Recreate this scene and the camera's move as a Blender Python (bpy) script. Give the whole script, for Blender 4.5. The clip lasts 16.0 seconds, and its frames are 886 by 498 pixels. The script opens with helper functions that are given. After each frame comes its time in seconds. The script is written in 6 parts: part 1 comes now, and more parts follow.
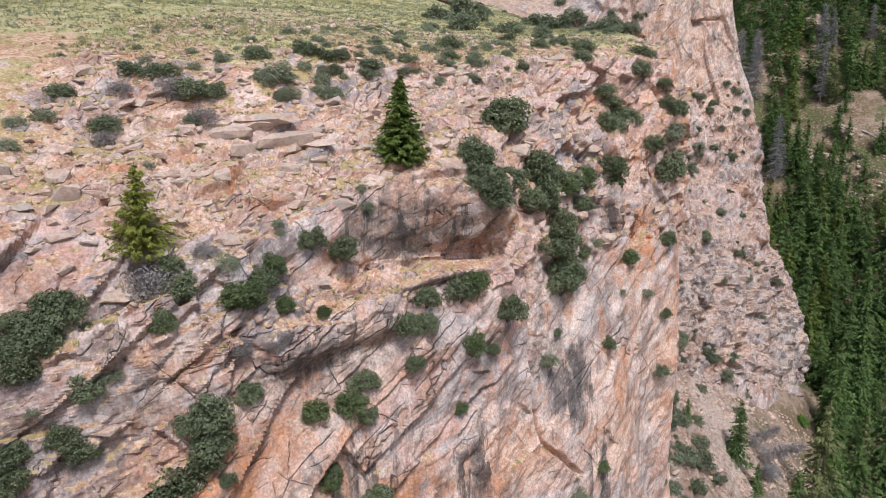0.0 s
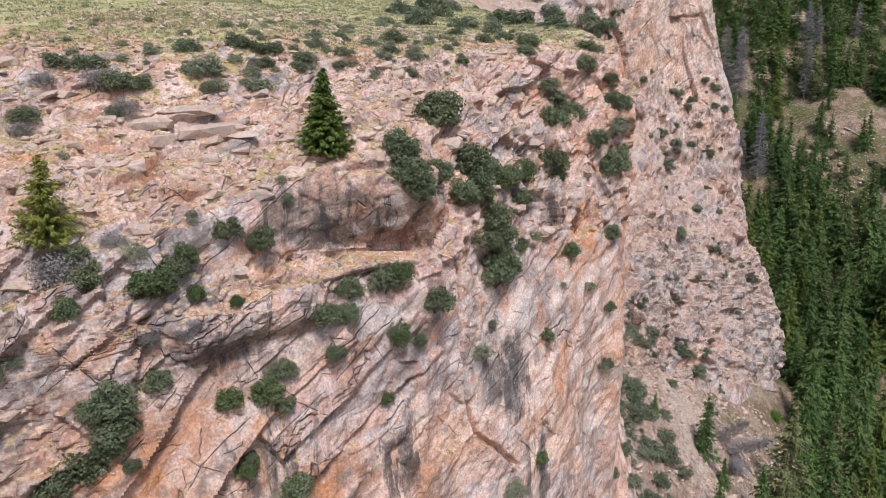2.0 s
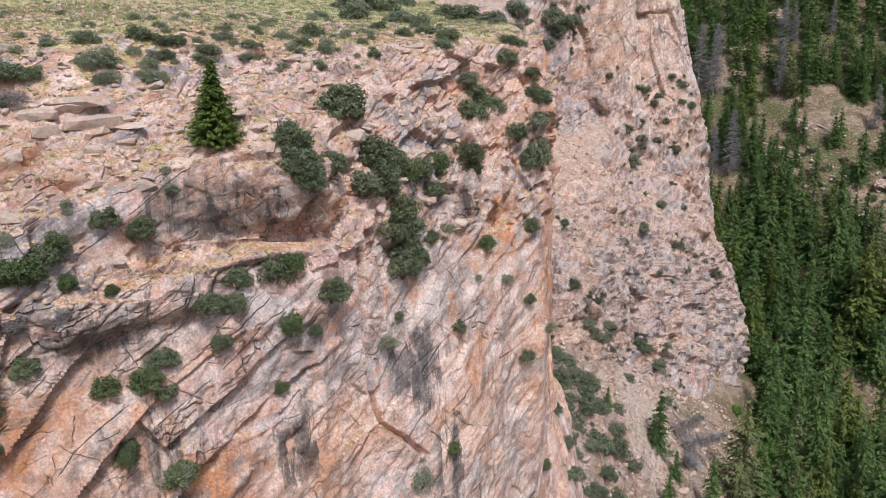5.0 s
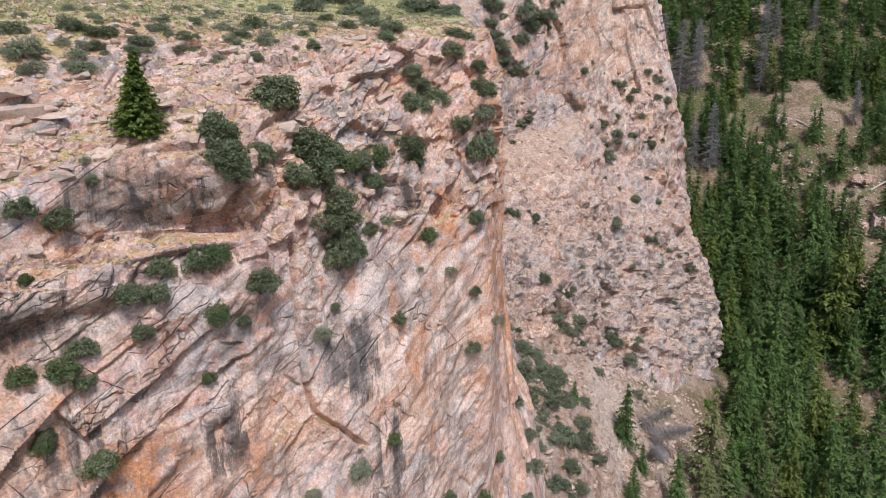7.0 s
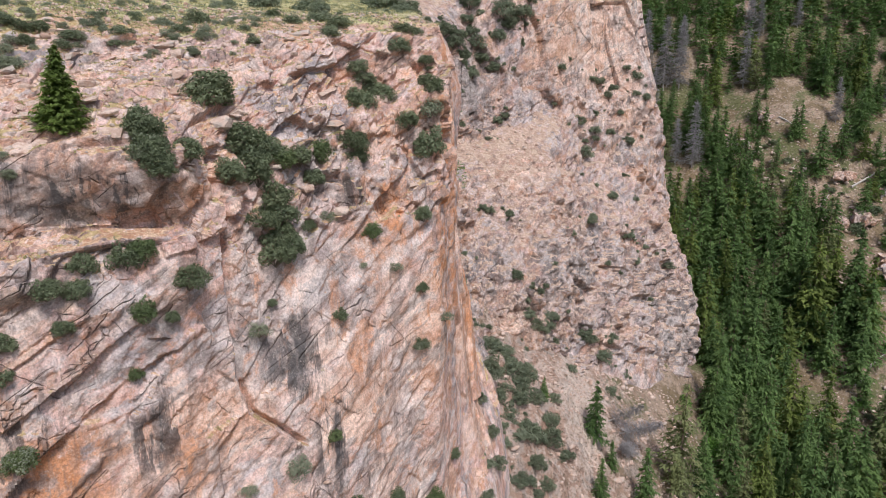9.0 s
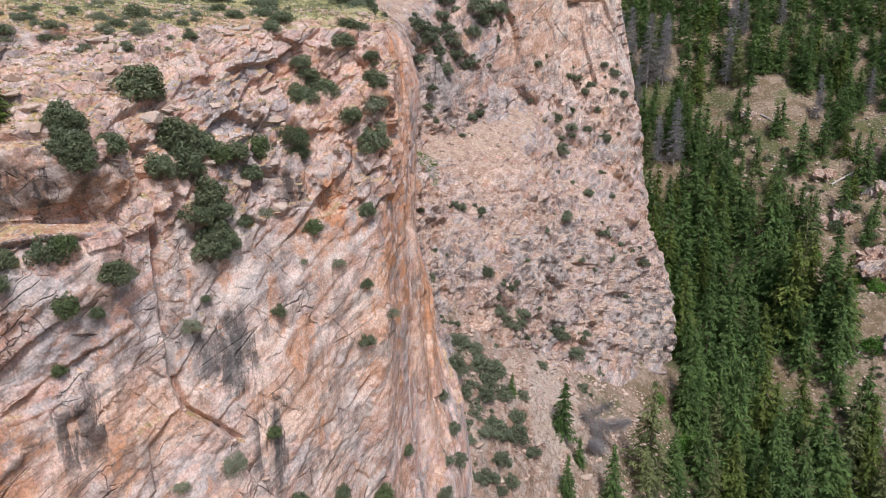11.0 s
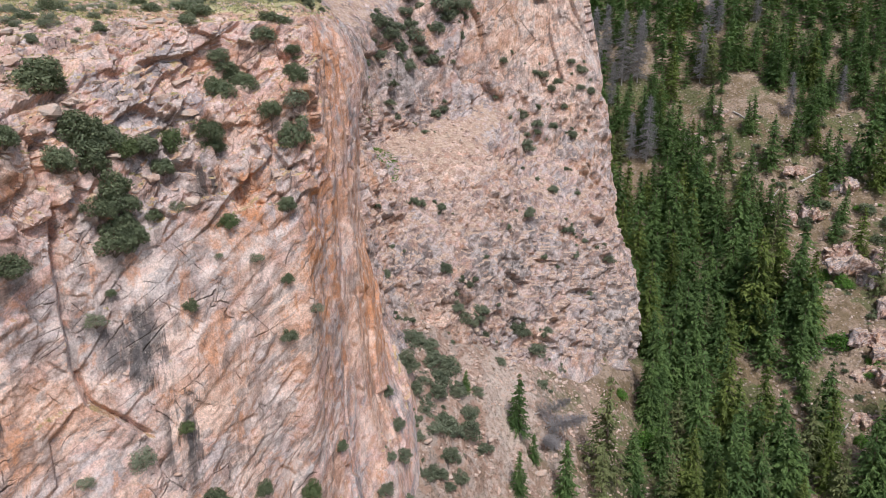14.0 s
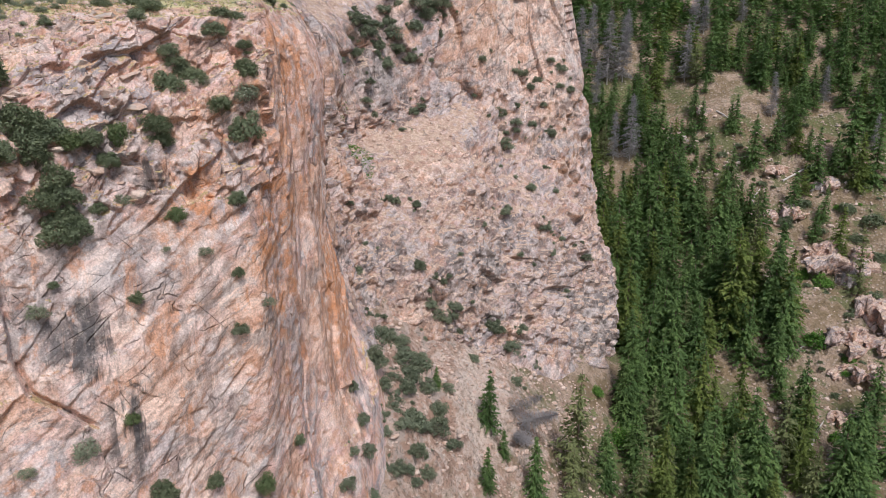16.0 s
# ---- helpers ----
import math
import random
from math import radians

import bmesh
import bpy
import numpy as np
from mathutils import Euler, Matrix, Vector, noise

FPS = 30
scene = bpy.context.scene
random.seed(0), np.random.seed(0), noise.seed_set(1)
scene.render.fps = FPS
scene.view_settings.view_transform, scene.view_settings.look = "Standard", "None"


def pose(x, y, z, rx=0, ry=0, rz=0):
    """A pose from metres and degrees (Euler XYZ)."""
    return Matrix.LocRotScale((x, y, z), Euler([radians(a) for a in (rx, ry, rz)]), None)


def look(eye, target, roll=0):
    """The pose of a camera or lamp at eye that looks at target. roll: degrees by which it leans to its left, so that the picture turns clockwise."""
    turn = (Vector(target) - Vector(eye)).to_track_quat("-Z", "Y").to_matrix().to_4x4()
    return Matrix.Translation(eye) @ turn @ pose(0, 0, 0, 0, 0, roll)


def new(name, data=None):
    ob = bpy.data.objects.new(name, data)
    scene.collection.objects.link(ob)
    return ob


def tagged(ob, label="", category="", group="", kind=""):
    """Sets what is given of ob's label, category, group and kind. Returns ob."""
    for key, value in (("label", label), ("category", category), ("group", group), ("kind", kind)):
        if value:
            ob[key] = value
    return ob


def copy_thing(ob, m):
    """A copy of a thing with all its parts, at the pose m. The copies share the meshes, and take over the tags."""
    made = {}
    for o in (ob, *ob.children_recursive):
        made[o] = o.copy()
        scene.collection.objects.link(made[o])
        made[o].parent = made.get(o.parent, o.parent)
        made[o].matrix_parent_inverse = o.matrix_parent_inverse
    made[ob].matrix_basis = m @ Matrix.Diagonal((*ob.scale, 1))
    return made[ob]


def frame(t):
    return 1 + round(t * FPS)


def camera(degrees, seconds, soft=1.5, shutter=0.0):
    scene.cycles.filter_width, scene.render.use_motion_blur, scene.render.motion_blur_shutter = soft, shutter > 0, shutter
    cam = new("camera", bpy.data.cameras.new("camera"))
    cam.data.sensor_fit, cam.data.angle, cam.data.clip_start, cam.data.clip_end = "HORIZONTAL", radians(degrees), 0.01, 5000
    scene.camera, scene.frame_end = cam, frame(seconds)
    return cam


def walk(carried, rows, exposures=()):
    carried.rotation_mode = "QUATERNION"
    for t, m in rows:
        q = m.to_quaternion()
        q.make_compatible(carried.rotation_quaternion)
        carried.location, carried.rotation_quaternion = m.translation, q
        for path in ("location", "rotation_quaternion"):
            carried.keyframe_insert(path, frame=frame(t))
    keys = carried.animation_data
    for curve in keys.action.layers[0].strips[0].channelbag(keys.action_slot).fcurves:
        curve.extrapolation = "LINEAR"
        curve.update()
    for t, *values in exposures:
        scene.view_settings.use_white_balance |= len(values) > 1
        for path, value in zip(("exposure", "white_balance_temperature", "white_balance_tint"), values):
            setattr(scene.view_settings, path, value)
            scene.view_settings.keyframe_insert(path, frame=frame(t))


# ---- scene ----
cam = camera(63.3, 16.0, soft=0.5)
METRES, EYE, TILT, LEAN, TURN = 30.0, 40.0, -13.0, 0.0, 0.0
ROWS = [
    (0.0, 0.0, 0.0, 0.0, -0.0, 0.0, 0.0),
    (0.5, 0.0313, -0.0024, -0.0021, -0.02, -0.03, -0.04),
    (1.0, 0.0659, -0.0054, -0.005, -0.05, -0.09, -0.07),
    (1.5, 0.0954, -0.0088, -0.0078, -0.08, -0.19, -0.11),
    (2.0, 0.1289, -0.0131, -0.0097, -0.13, -0.24, -0.15),
    (2.5, 0.1576, -0.0184, -0.0119, -0.16, -0.34, -0.17),
    (3.0, 0.1902, -0.0232, -0.0147, -0.19, -0.36, -0.2),
    (3.5, 0.2198, -0.0258, -0.0167, -0.24, -0.4, -0.27),
    (4.0, 0.2522, -0.0264, -0.0184, -0.3, -0.37, -0.27),
    (6.5, 0.4058, -0.0306, -0.0242, -0.76, -0.76, -0.25),
    (7.0, 0.438, -0.0335, -0.028, -0.85, -0.8, -0.29),
    (7.5, 0.467, -0.0347, -0.0293, -0.9, -0.82, -0.31),
    (8.0, 0.501, -0.0354, -0.0306, -0.94, -0.94, -0.31),
    (8.5, 0.5301, -0.0329, -0.0315, -0.99, -0.95, -0.29),
    (9.0, 0.5635, -0.0299, -0.0304, -1.06, -1.02, -0.26),
    (9.5, 0.5944, -0.0281, -0.0298, -1.13, -1.1, -0.27),
    (12.0, 0.7568, -0.0276, -0.0364, -1.43, -1.39, -0.35),
    (12.5, 0.7854, -0.027, -0.0384, -1.5, -1.49, -0.34),
    (13.0, 0.815, -0.0256, -0.0385, -1.59, -1.35, -0.32),
    (13.5, 0.8448, -0.0262, -0.0389, -1.69, -1.44, -0.32),
    (14.0, 0.8743, -0.0279, -0.0403, -1.77, -1.37, -0.31),
    (14.5, 0.904, -0.0317, -0.0423, -1.85, -1.39, -0.35),
    (15.0, 0.9338, -0.0361, -0.0453, -1.89, -1.38, -0.39),
    (15.5, 0.9635, -0.0405, -0.0482, -1.92, -1.39, -0.42),
    (16.0, 0.9944, -0.0456, -0.0518, -1.94, -1.4, -0.49),
]
walk(cam, [(t, pose(0, 0, EYE, TILT, LEAN, TURN) @ pose(METRES * x, METRES * y, METRES * z, 90 + pitch, roll, yaw)) for t, x, y, z, yaw, pitch, roll in ROWS])

# ---- world and light ----
SUN_ELEVATION, SUN_AZIMUTH = 56.0, 165.0
world = bpy.data.worlds.new("overcast_sky")
scene.world = world
world.use_nodes = True
wt = world.node_tree
sky = wt.nodes.new("ShaderNodeTexSky")
sky.sky_type, sky.sun_disc = "NISHITA", False
sky.sun_elevation, sky.sun_rotation = radians(SUN_ELEVATION), radians(SUN_AZIMUTH)
sky.air_density, sky.dust_density, sky.ozone_density = 1.0, 3.0, 1.0
wt.links.new(sky.outputs["Color"], wt.nodes["Background"].inputs["Color"])
wt.nodes["Background"].inputs["Strength"].default_value = 0.118
sun_data = bpy.data.lights.new("sun", "SUN")
sun_data.energy, sun_data.angle, sun_data.color = 3.25, radians(12.0), (1.0, 0.96, 0.93)
sun = new("sun", sun_data)
az, el = radians(SUN_AZIMUTH), radians(SUN_ELEVATION)
sun_dir = Vector((math.sin(az) * math.cos(el), math.cos(az) * math.cos(el), math.sin(el)))
sun.matrix_world = look(sun_dir * 200, (0, 0, 0))


# ---- number tools ----
def hashed(ix, iy, iz, seed):
    """Four random numbers in 0..1 for every lattice cell."""
    h = (ix.astype(np.int64) * 73856093) ^ (iy.astype(np.int64) * 19349663) ^ (iz.astype(np.int64) * 83492791) ^ (seed * 2654435761)
    h = h & 0xFFFFFFFF
    out = []
    for k in range(4):
        h = (h ^ (h >> 15)) * 2246822519 & 0xFFFFFFFF
        h = (h ^ (h >> 13)) * 3266489917 & 0xFFFFFFFF
        h = h ^ (h >> 16)
        out.append((h & 0xFFFFFF) / 16777215.0)
    return out


def value_noise(p, size, seed=0):
    q = p / size
    i = np.floor(q)
    f = q - i
    f = f * f * (3 - 2 * f)
    total = np.zeros(len(p))
    for dx in (0, 1):
        for dy in (0, 1):
            for dz in (0, 1):
                r = hashed(i[:, 0] + dx, i[:, 1] + dy, i[:, 2] + dz, seed)[0]
                w = (f[:, 0] if dx else 1 - f[:, 0]) * (f[:, 1] if dy else 1 - f[:, 1]) * (f[:, 2] if dz else 1 - f[:, 2])
                total += w * r
    return total * 2 - 1


def fbm(p, size, octaves=4, seed=0):
    total, a = np.zeros(len(p)), 1.0
    for k in range(octaves):
        total += a * value_noise(p, size, seed + k)
        size, a = size * 0.47, a * 0.52
    return total


def blocks(p, size, seed, tilt=0.5):
    """Broken rock: every cell is a facet with its own step and slope. Returns the height and how near a joint is (0 at the joint)."""
    q = p / np.array(size)
    i = np.floor(q)
    f1, f2 = np.full(len(p), 9.0), np.full(len(p), 9.0)
    best = np.zeros((len(p), 4))
    way = np.zeros((len(p), 3))
    for dx in (-1, 0, 1):
        for dy in (-1, 0, 1):
            for dz in (-1, 0, 1):
                r = hashed(i[:, 0] + dx, i[:, 1] + dy, i[:, 2] + dz, seed)
                w = np.stack([q[:, 0] - i[:, 0] - dx - r[0], q[:, 1] - i[:, 1] - dy - r[1], q[:, 2] - i[:, 2] - dz - r[2]], 1)
                d = np.sqrt((w * w).sum(1))
                near = d < f1
                f2 = np.where(near, f1, np.minimum(f2, d))
                f1 = np.where(near, d, f1)
                best[near] = np.stack(r, 1)[near]
                way[near] = w[near]
    g = (best[:, [3, 0, 1]] * 7.31 % 1.0 - 0.5) * 2
    return best[:, 3] * 2 - 1 + tilt * (g * way).sum(1), f2 - f1


def smooth(a, lo, hi):
    t = np.clip((a - lo) / (hi - lo), 0, 1)
    return t * t * (3 - 2 * t)


def turned(p, rx, ry, rz):
    m = np.array(Euler((radians(rx), radians(ry), radians(rz))).to_matrix())
    return p @ m


def pchip(knots, values, at):
    """A curve through values at knots that does not overshoot; values (n, ...), at (m,)."""
    shape = (-1,) + (1,) * (values.ndim - 1)
    h = np.diff(knots).reshape(shape)
    d = np.diff(values, axis=0) / h
    m = np.zeros_like(values)
    same = d[1:] * d[:-1] > 0
    with np.errstate(divide="ignore", invalid="ignore"):
        hm = 2 * d[1:] * d[:-1] / (d[1:] + d[:-1])
    m[1:-1] = np.where(same, hm, 0)
    m[0], m[-1] = d[0], d[-1]
    k = np.clip(np.searchsorted(knots, at, side="right") - 1, 0, len(knots) - 2)
    hh = np.diff(knots)[k].reshape(shape)
    t = ((at - knots[k]) / np.diff(knots)[k]).reshape(shape)
    return (values[k] * (2 * t**3 - 3 * t**2 + 1) + hh * m[k] * (t**3 - 2 * t**2 + t)
            + values[k + 1] * (-2 * t**3 + 3 * t**2) + hh * m[k + 1] * (t**3 - t**2))


def grid_mesh(name, points, material):
    """A sheet from an array of points (rows, columns, 3)."""
    nu, nv = points.shape[:2]
    mesh = bpy.data.meshes.new(name)
    idx = np.arange(nu * nv).reshape(nu, nv)
    quads = np.stack([idx[:-1, :-1], idx[:-1, 1:], idx[1:, 1:], idx[1:, :-1]], -1).reshape(-1, 4)
    mesh.vertices.add(nu * nv)
    mesh.vertices.foreach_set("co", points.reshape(-1).astype(np.float32))
    mesh.loops.add(quads.size)
    mesh.loops.foreach_set("vertex_index", quads.reshape(-1).astype(np.int32))
    mesh.polygons.add(len(quads))
    mesh.polygons.foreach_set("loop_start", np.arange(0, quads.size, 4, dtype=np.int32))
    mesh.update(calc_edges=True)
    mesh.validate()
    mesh.materials.append(material)
    return mesh


# ---- materials ----
class Nodes:
    """Short names for building a node material."""

    def __init__(self, name):
        self.mat = bpy.data.materials.new(name)
        self.mat.use_nodes = True
        self.t = self.mat.node_tree
        self.bsdf = self.t.nodes["Principled BSDF"]
        self.pos = self.t.nodes.new("ShaderNodeNewGeometry")

    def put(self, socket, value):
        if isinstance(value, bpy.types.NodeSocket):
            self.t.links.new(value, socket)
        elif isinstance(value, tuple) and len(value) == 3 and socket.type == "RGBA":
            socket.default_value = (*value, 1)
        else:
            socket.default_value = value

    def scaled(self, scale, turn=(0, 0, 0)):
        n = self.t.nodes.new("ShaderNodeMapping")
        self.put(n.inputs["Vector"], self.pos.outputs["Position"])
        n.inputs["Scale"].default_value = scale
        n.inputs["Rotation"].default_value = [radians(a) for a in turn]
        return n.outputs["Vector"]

    def axes(self, along, across, scale_along, scale_across, bend=0.0, bend_size=0.25):
        """Coordinates that run along and across the sheeting of the rock, bent by noise."""
        a, c = Vector(along).normalized(), Vector(across).normalized()
        third = a.cross(c)
        where_at = self.pos.outputs["Position"]
        if bend:
            wave = self.t.nodes.new("ShaderNodeTexNoise")
            self.put(wave.inputs["Vector"], where_at)
            wave.inputs["Scale"].default_value, wave.inputs["Detail"].default_value = bend_size, 2
            grown = self.t.nodes.new("ShaderNodeVectorMath")
            grown.operation = "MULTIPLY_ADD"
            self.put(grown.inputs[0], wave.outputs["Color"])
            grown.inputs[1].default_value = (bend, bend, bend)
            self.put(grown.inputs[2], where_at)
            where_at = grown.outputs[0]
        out = self.t.nodes.new("ShaderNodeCombineXYZ")
        for k, (axis, scale) in enumerate(((a, scale_along), (third, scale_across), (c, scale_across))):
            dot = self.t.nodes.new("ShaderNodeVectorMath")
            dot.operation = "DOT_PRODUCT"
            self.put(dot.inputs[0], where_at)
            dot.inputs[1].default_value = axis * scale
            self.put(out.inputs[k], dot.outputs["Value"])
        return out.outputs[0]

    def noise(self, scale, detail=5, rough=0.6, vector=None, distortion=0.0):
        n = self.t.nodes.new("ShaderNodeTexNoise")
        self.put(n.inputs["Vector"], vector or self.pos.outputs["Position"])
        n.inputs["Scale"].default_value, n.inputs["Detail"].default_value = scale, detail
        n.inputs["Roughness"].default_value, n.inputs["Distortion"].default_value = rough, distortion
        return n.outputs["Fac"]

    def voronoi(self, scale, vector=None, feature="DISTANCE_TO_EDGE"):
        n = self.t.nodes.new("ShaderNodeTexVoronoi")
        n.feature = feature
        self.put(n.inputs["Vector"], vector or self.pos.outputs["Position"])
        n.inputs["Scale"].default_value = scale
        return n.outputs["Distance"]

    def ramp(self, value, lo, hi, a=0.0, b=1.0):
        n = self.t.nodes.new("ShaderNodeMapRange")
        n.interpolation_type = "SMOOTHSTEP"
        self.put(n.inputs["Value"], value)
        for key, v in zip(("From Min", "From Max", "To Min", "To Max"), (lo, hi, a, b)):
            n.inputs[key].default_value = v
        return n.outputs["Result"]

    def math(self, op, a, b=0.0):
        n = self.t.nodes.new("ShaderNodeMath")
        n.operation = op
        self.put(n.inputs[0], a)
        self.put(n.inputs[1], b)
        return n.outputs[0]

    def mix(self, fac, a, b, blend="MIX"):
        n = self.t.nodes.new("ShaderNodeMix")
        n.data_type, n.blend_type = "RGBA", blend
        self.put(n.inputs[0], fac)
        self.put(n.inputs[6], a)
        self.put(n.inputs[7], b)
        return n.outputs[2]

    def patch(self, centre, radius, edge=0.5, wobble=1.2):
        """A soft-edged area of its own, frayed by noise."""
        n = self.t.nodes.new("ShaderNodeVectorMath")
        n.operation = "SUBTRACT"
        self.put(n.inputs[0], self.pos.outputs["Position"])
        n.inputs[1].default_value = centre
        d = self.t.nodes.new("ShaderNodeVectorMath")
        d.operation = "DIVIDE"
        self.put(d.inputs[0], n.outputs[0])
        d.inputs[1].default_value = radius
        length = self.t.nodes.new("ShaderNodeVectorMath")
        length.operation = "LENGTH"
        self.put(length.inputs[0], d.outputs[0])
        frayed = self.math("ADD", length.outputs["Value"], self.ramp(self.noise(0.55, 5, 0.65), 0.2, 0.8, -wobble / 2, wobble / 2))
        return self.ramp(frayed, 1 - edge, 1 + edge, 1, 0)

    def either(self, *masks):
        total = masks[0]
        for m in masks[1:]:
            total = self.math("MAXIMUM", total, m)
        return total

    def up(self):
        n = self.t.nodes.new("ShaderNodeSeparateXYZ")
        self.put(n.inputs[0], self.pos.outputs["Normal"])
        return n.outputs["Z"]

    def place(self, axis):
        n = self.t.nodes.new("ShaderNodeSeparateXYZ")
        self.put(n.inputs[0], self.pos.outputs["Position"])
        return n.outputs[axis]

    def done(self, colour, rough=0.9, bump=None, depth=0.05, strength=0.6):
        self.put(self.bsdf.inputs["Base Color"], colour)
        self.put(self.bsdf.inputs["Roughness"], rough)
        self.bsdf.inputs["Specular IOR Level"].default_value = 0.25
        if bump is not None:
            n = self.t.nodes.new("ShaderNodeBump")
            n.inputs["Distance"].default_value, n.inputs["Strength"].default_value = depth, strength
            self.put(n.inputs["Height"], bump)
            self.put(self.bsdf.inputs["Normal"], n.outputs[0])
        return self.mat


# the way that the granite's sheeting leans up, and the way over it
LEAN_UP, LEAN_OVER = (0.66, 0.56, 0.5), (-0.38, -0.33, 0.865)


def rock_material(name, pink, grey, orange, far):
    n = Nodes(name)
    fine, mid, wide = n.noise(4.5, 8, 0.74), n.noise(0.7, 7, 0.64, n.axes(LEAN_UP, LEAN_OVER, 0.6, 1.0, 0.8)), n.noise(0.16, 6, 0.6)
    dark_pink, pale = tuple(a * b for a, b in zip(pink, (0.82, 0.72, 0.68))), tuple(a * b for a, b in zip(pink, (1.2, 1.28, 1.32)))
    c = n.mix(n.ramp(mid, 0.38, 0.62), dark_pink, pale)
    c = n.mix(n.ramp(wide, 0.42, 0.58, 0, 0.55), c, pink)
    # broad warm and cool zones along the sheeting of the rock
    zone = n.noise(0.2, 8, 0.66, n.axes(LEAN_UP, LEAN_OVER, 0.45, 1.0, 1.0), 0.5)
    grain = n.ramp(mid, 0.4, 0.6)
    c = n.mix(n.ramp(zone, 0.51, 0.55, 0, 0.75), c, n.mix(grain, (0.53, 0.315, 0.23), (0.75, 0.53, 0.43)))
    c = n.mix(n.ramp(zone, 0.48, 0.44, 0, 0.95), c, n.mix(grain, (0.33, 0.295, 0.315), (0.6, 0.53, 0.54)))
    c = n.mix(n.ramp(n.noise(0.33, 8, 0.68, n.axes(LEAN_UP, LEAN_OVER, 0.6, 1.0, 0.8), 0.4), 0.53, 0.58, 0, 0.6), c, (0.78, 0.63, 0.585))
    # thin tan and dusky bands lying aslant
    band = n.noise(1.0, 6, 0.62, n.axes(LEAN_UP, LEAN_OVER, 0.12, 1.1, 0.8), 0.3)
    seam = n.ramp(n.noise(0.2, 4, 0.5), 0.44, 0.56, 0.15, 1.0)
    c = n.mix(n.math("MULTIPLY", n.ramp(band, 0.53, 0.6, 0, 0.4), seam), c, (0.6, 0.35, 0.22))
    c = n.mix(n.math("MULTIPLY", n.ramp(band, 0.45, 0.39, 0, 0.42), seam), c, (0.25, 0.2, 0.19))
    rust = n.ramp(n.noise(0.34, 8, 0.72, n.scaled((1, 1, 0.6), (0, -30, 0)), 0.8), 0.54, 0.62)
    weather = n.ramp(n.noise(0.5, 10, 0.74, n.axes(LEAN_UP, LEAN_OVER, 0.4, 1.0, 0.8), 0.6), 0.51, 0.56)
    lichen = n.ramp(n.noise(1.6, 8, 0.74), 0.52, 0.58)
    streak = n.ramp(n.noise(1.3, 5, 0.65, n.scaled((1.0, 1.0, 0.06), (0, 4, 0)), 0.12), 0.49, 0.57)
    if far:
        wet = n.ramp(n.noise(0.1, 4, 0.5), 0.53, 0.62, 0, 0.45)
        shelter = n.either(n.patch((40, 108, 8), (16, 16, 11)), n.patch((62, 124, -4), (11, 14, 12)), n.patch((24, 120, 40), (8, 14, 10)))
        rust = n.math("MULTIPLY", rust, 0.6)
        weather = n.either(n.math("MULTIPLY", weather, 0.82), n.math("MULTIPLY", shelter, n.ramp(n.noise(0.24, 9, 0.7), 0.46, 0.52)))
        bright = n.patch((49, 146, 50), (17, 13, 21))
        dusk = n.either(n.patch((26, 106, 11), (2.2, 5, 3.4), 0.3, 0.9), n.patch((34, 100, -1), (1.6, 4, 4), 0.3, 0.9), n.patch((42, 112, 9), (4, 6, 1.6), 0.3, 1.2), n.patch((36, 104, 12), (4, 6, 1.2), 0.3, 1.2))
        slab = n.either(n.patch((63, 122, -7), (7, 9, 7)), n.patch((57, 143, 27), (5, 6, 5)), n.patch((23, 122, 37), (3, 6, 4)))
    else:
        scar = n.either(n.patch((-9, 25.5, 26.5), (3.2, 4, 4)), n.patch((13.6, 48.5, 30), (2.2, 4, 3.6)), n.patch((21, 76, 16), (3, 7, 7)), n.patch((-2.5, 32, 19), (3.5, 3, 2.2)), n.patch((18, 56, 26), (1.6, 5, 9)), n.patch((17.5, 63, 38), (3, 9, 5)), n.patch((20.5, 74, 14), (3, 6, 10)))
        rust = n.either(n.math("MULTIPLY", rust, 0.62), n.math("MULTIPLY", scar, n.ramp(n.noise(0.6, 8, 0.7), 0.42, 0.54, 0.1, 0.9)))
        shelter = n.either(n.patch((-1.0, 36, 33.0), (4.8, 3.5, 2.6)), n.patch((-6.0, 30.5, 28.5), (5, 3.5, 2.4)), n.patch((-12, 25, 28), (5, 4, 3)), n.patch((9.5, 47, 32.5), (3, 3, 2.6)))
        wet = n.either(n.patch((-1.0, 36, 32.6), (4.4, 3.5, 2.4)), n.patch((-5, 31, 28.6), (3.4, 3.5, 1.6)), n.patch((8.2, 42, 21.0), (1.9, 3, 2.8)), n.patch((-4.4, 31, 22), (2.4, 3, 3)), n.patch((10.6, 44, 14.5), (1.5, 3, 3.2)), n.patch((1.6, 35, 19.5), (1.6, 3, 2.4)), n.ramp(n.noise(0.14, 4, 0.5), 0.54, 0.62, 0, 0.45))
        weather = n.either(n.math("MULTIPLY", weather, 0.78), n.math("MULTIPLY", shelter, n.ramp(n.noise(0.7, 8, 0.72), 0.4, 0.52, 0.3, 1)))
        flank_side = n.patch((19.5, 70, 15), (5, 13, 40))
        weather = n.math("MULTIPLY", weather, n.ramp(flank_side, 0, 1, 1, 0.3))
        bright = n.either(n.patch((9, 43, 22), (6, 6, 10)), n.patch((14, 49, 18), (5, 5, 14)))
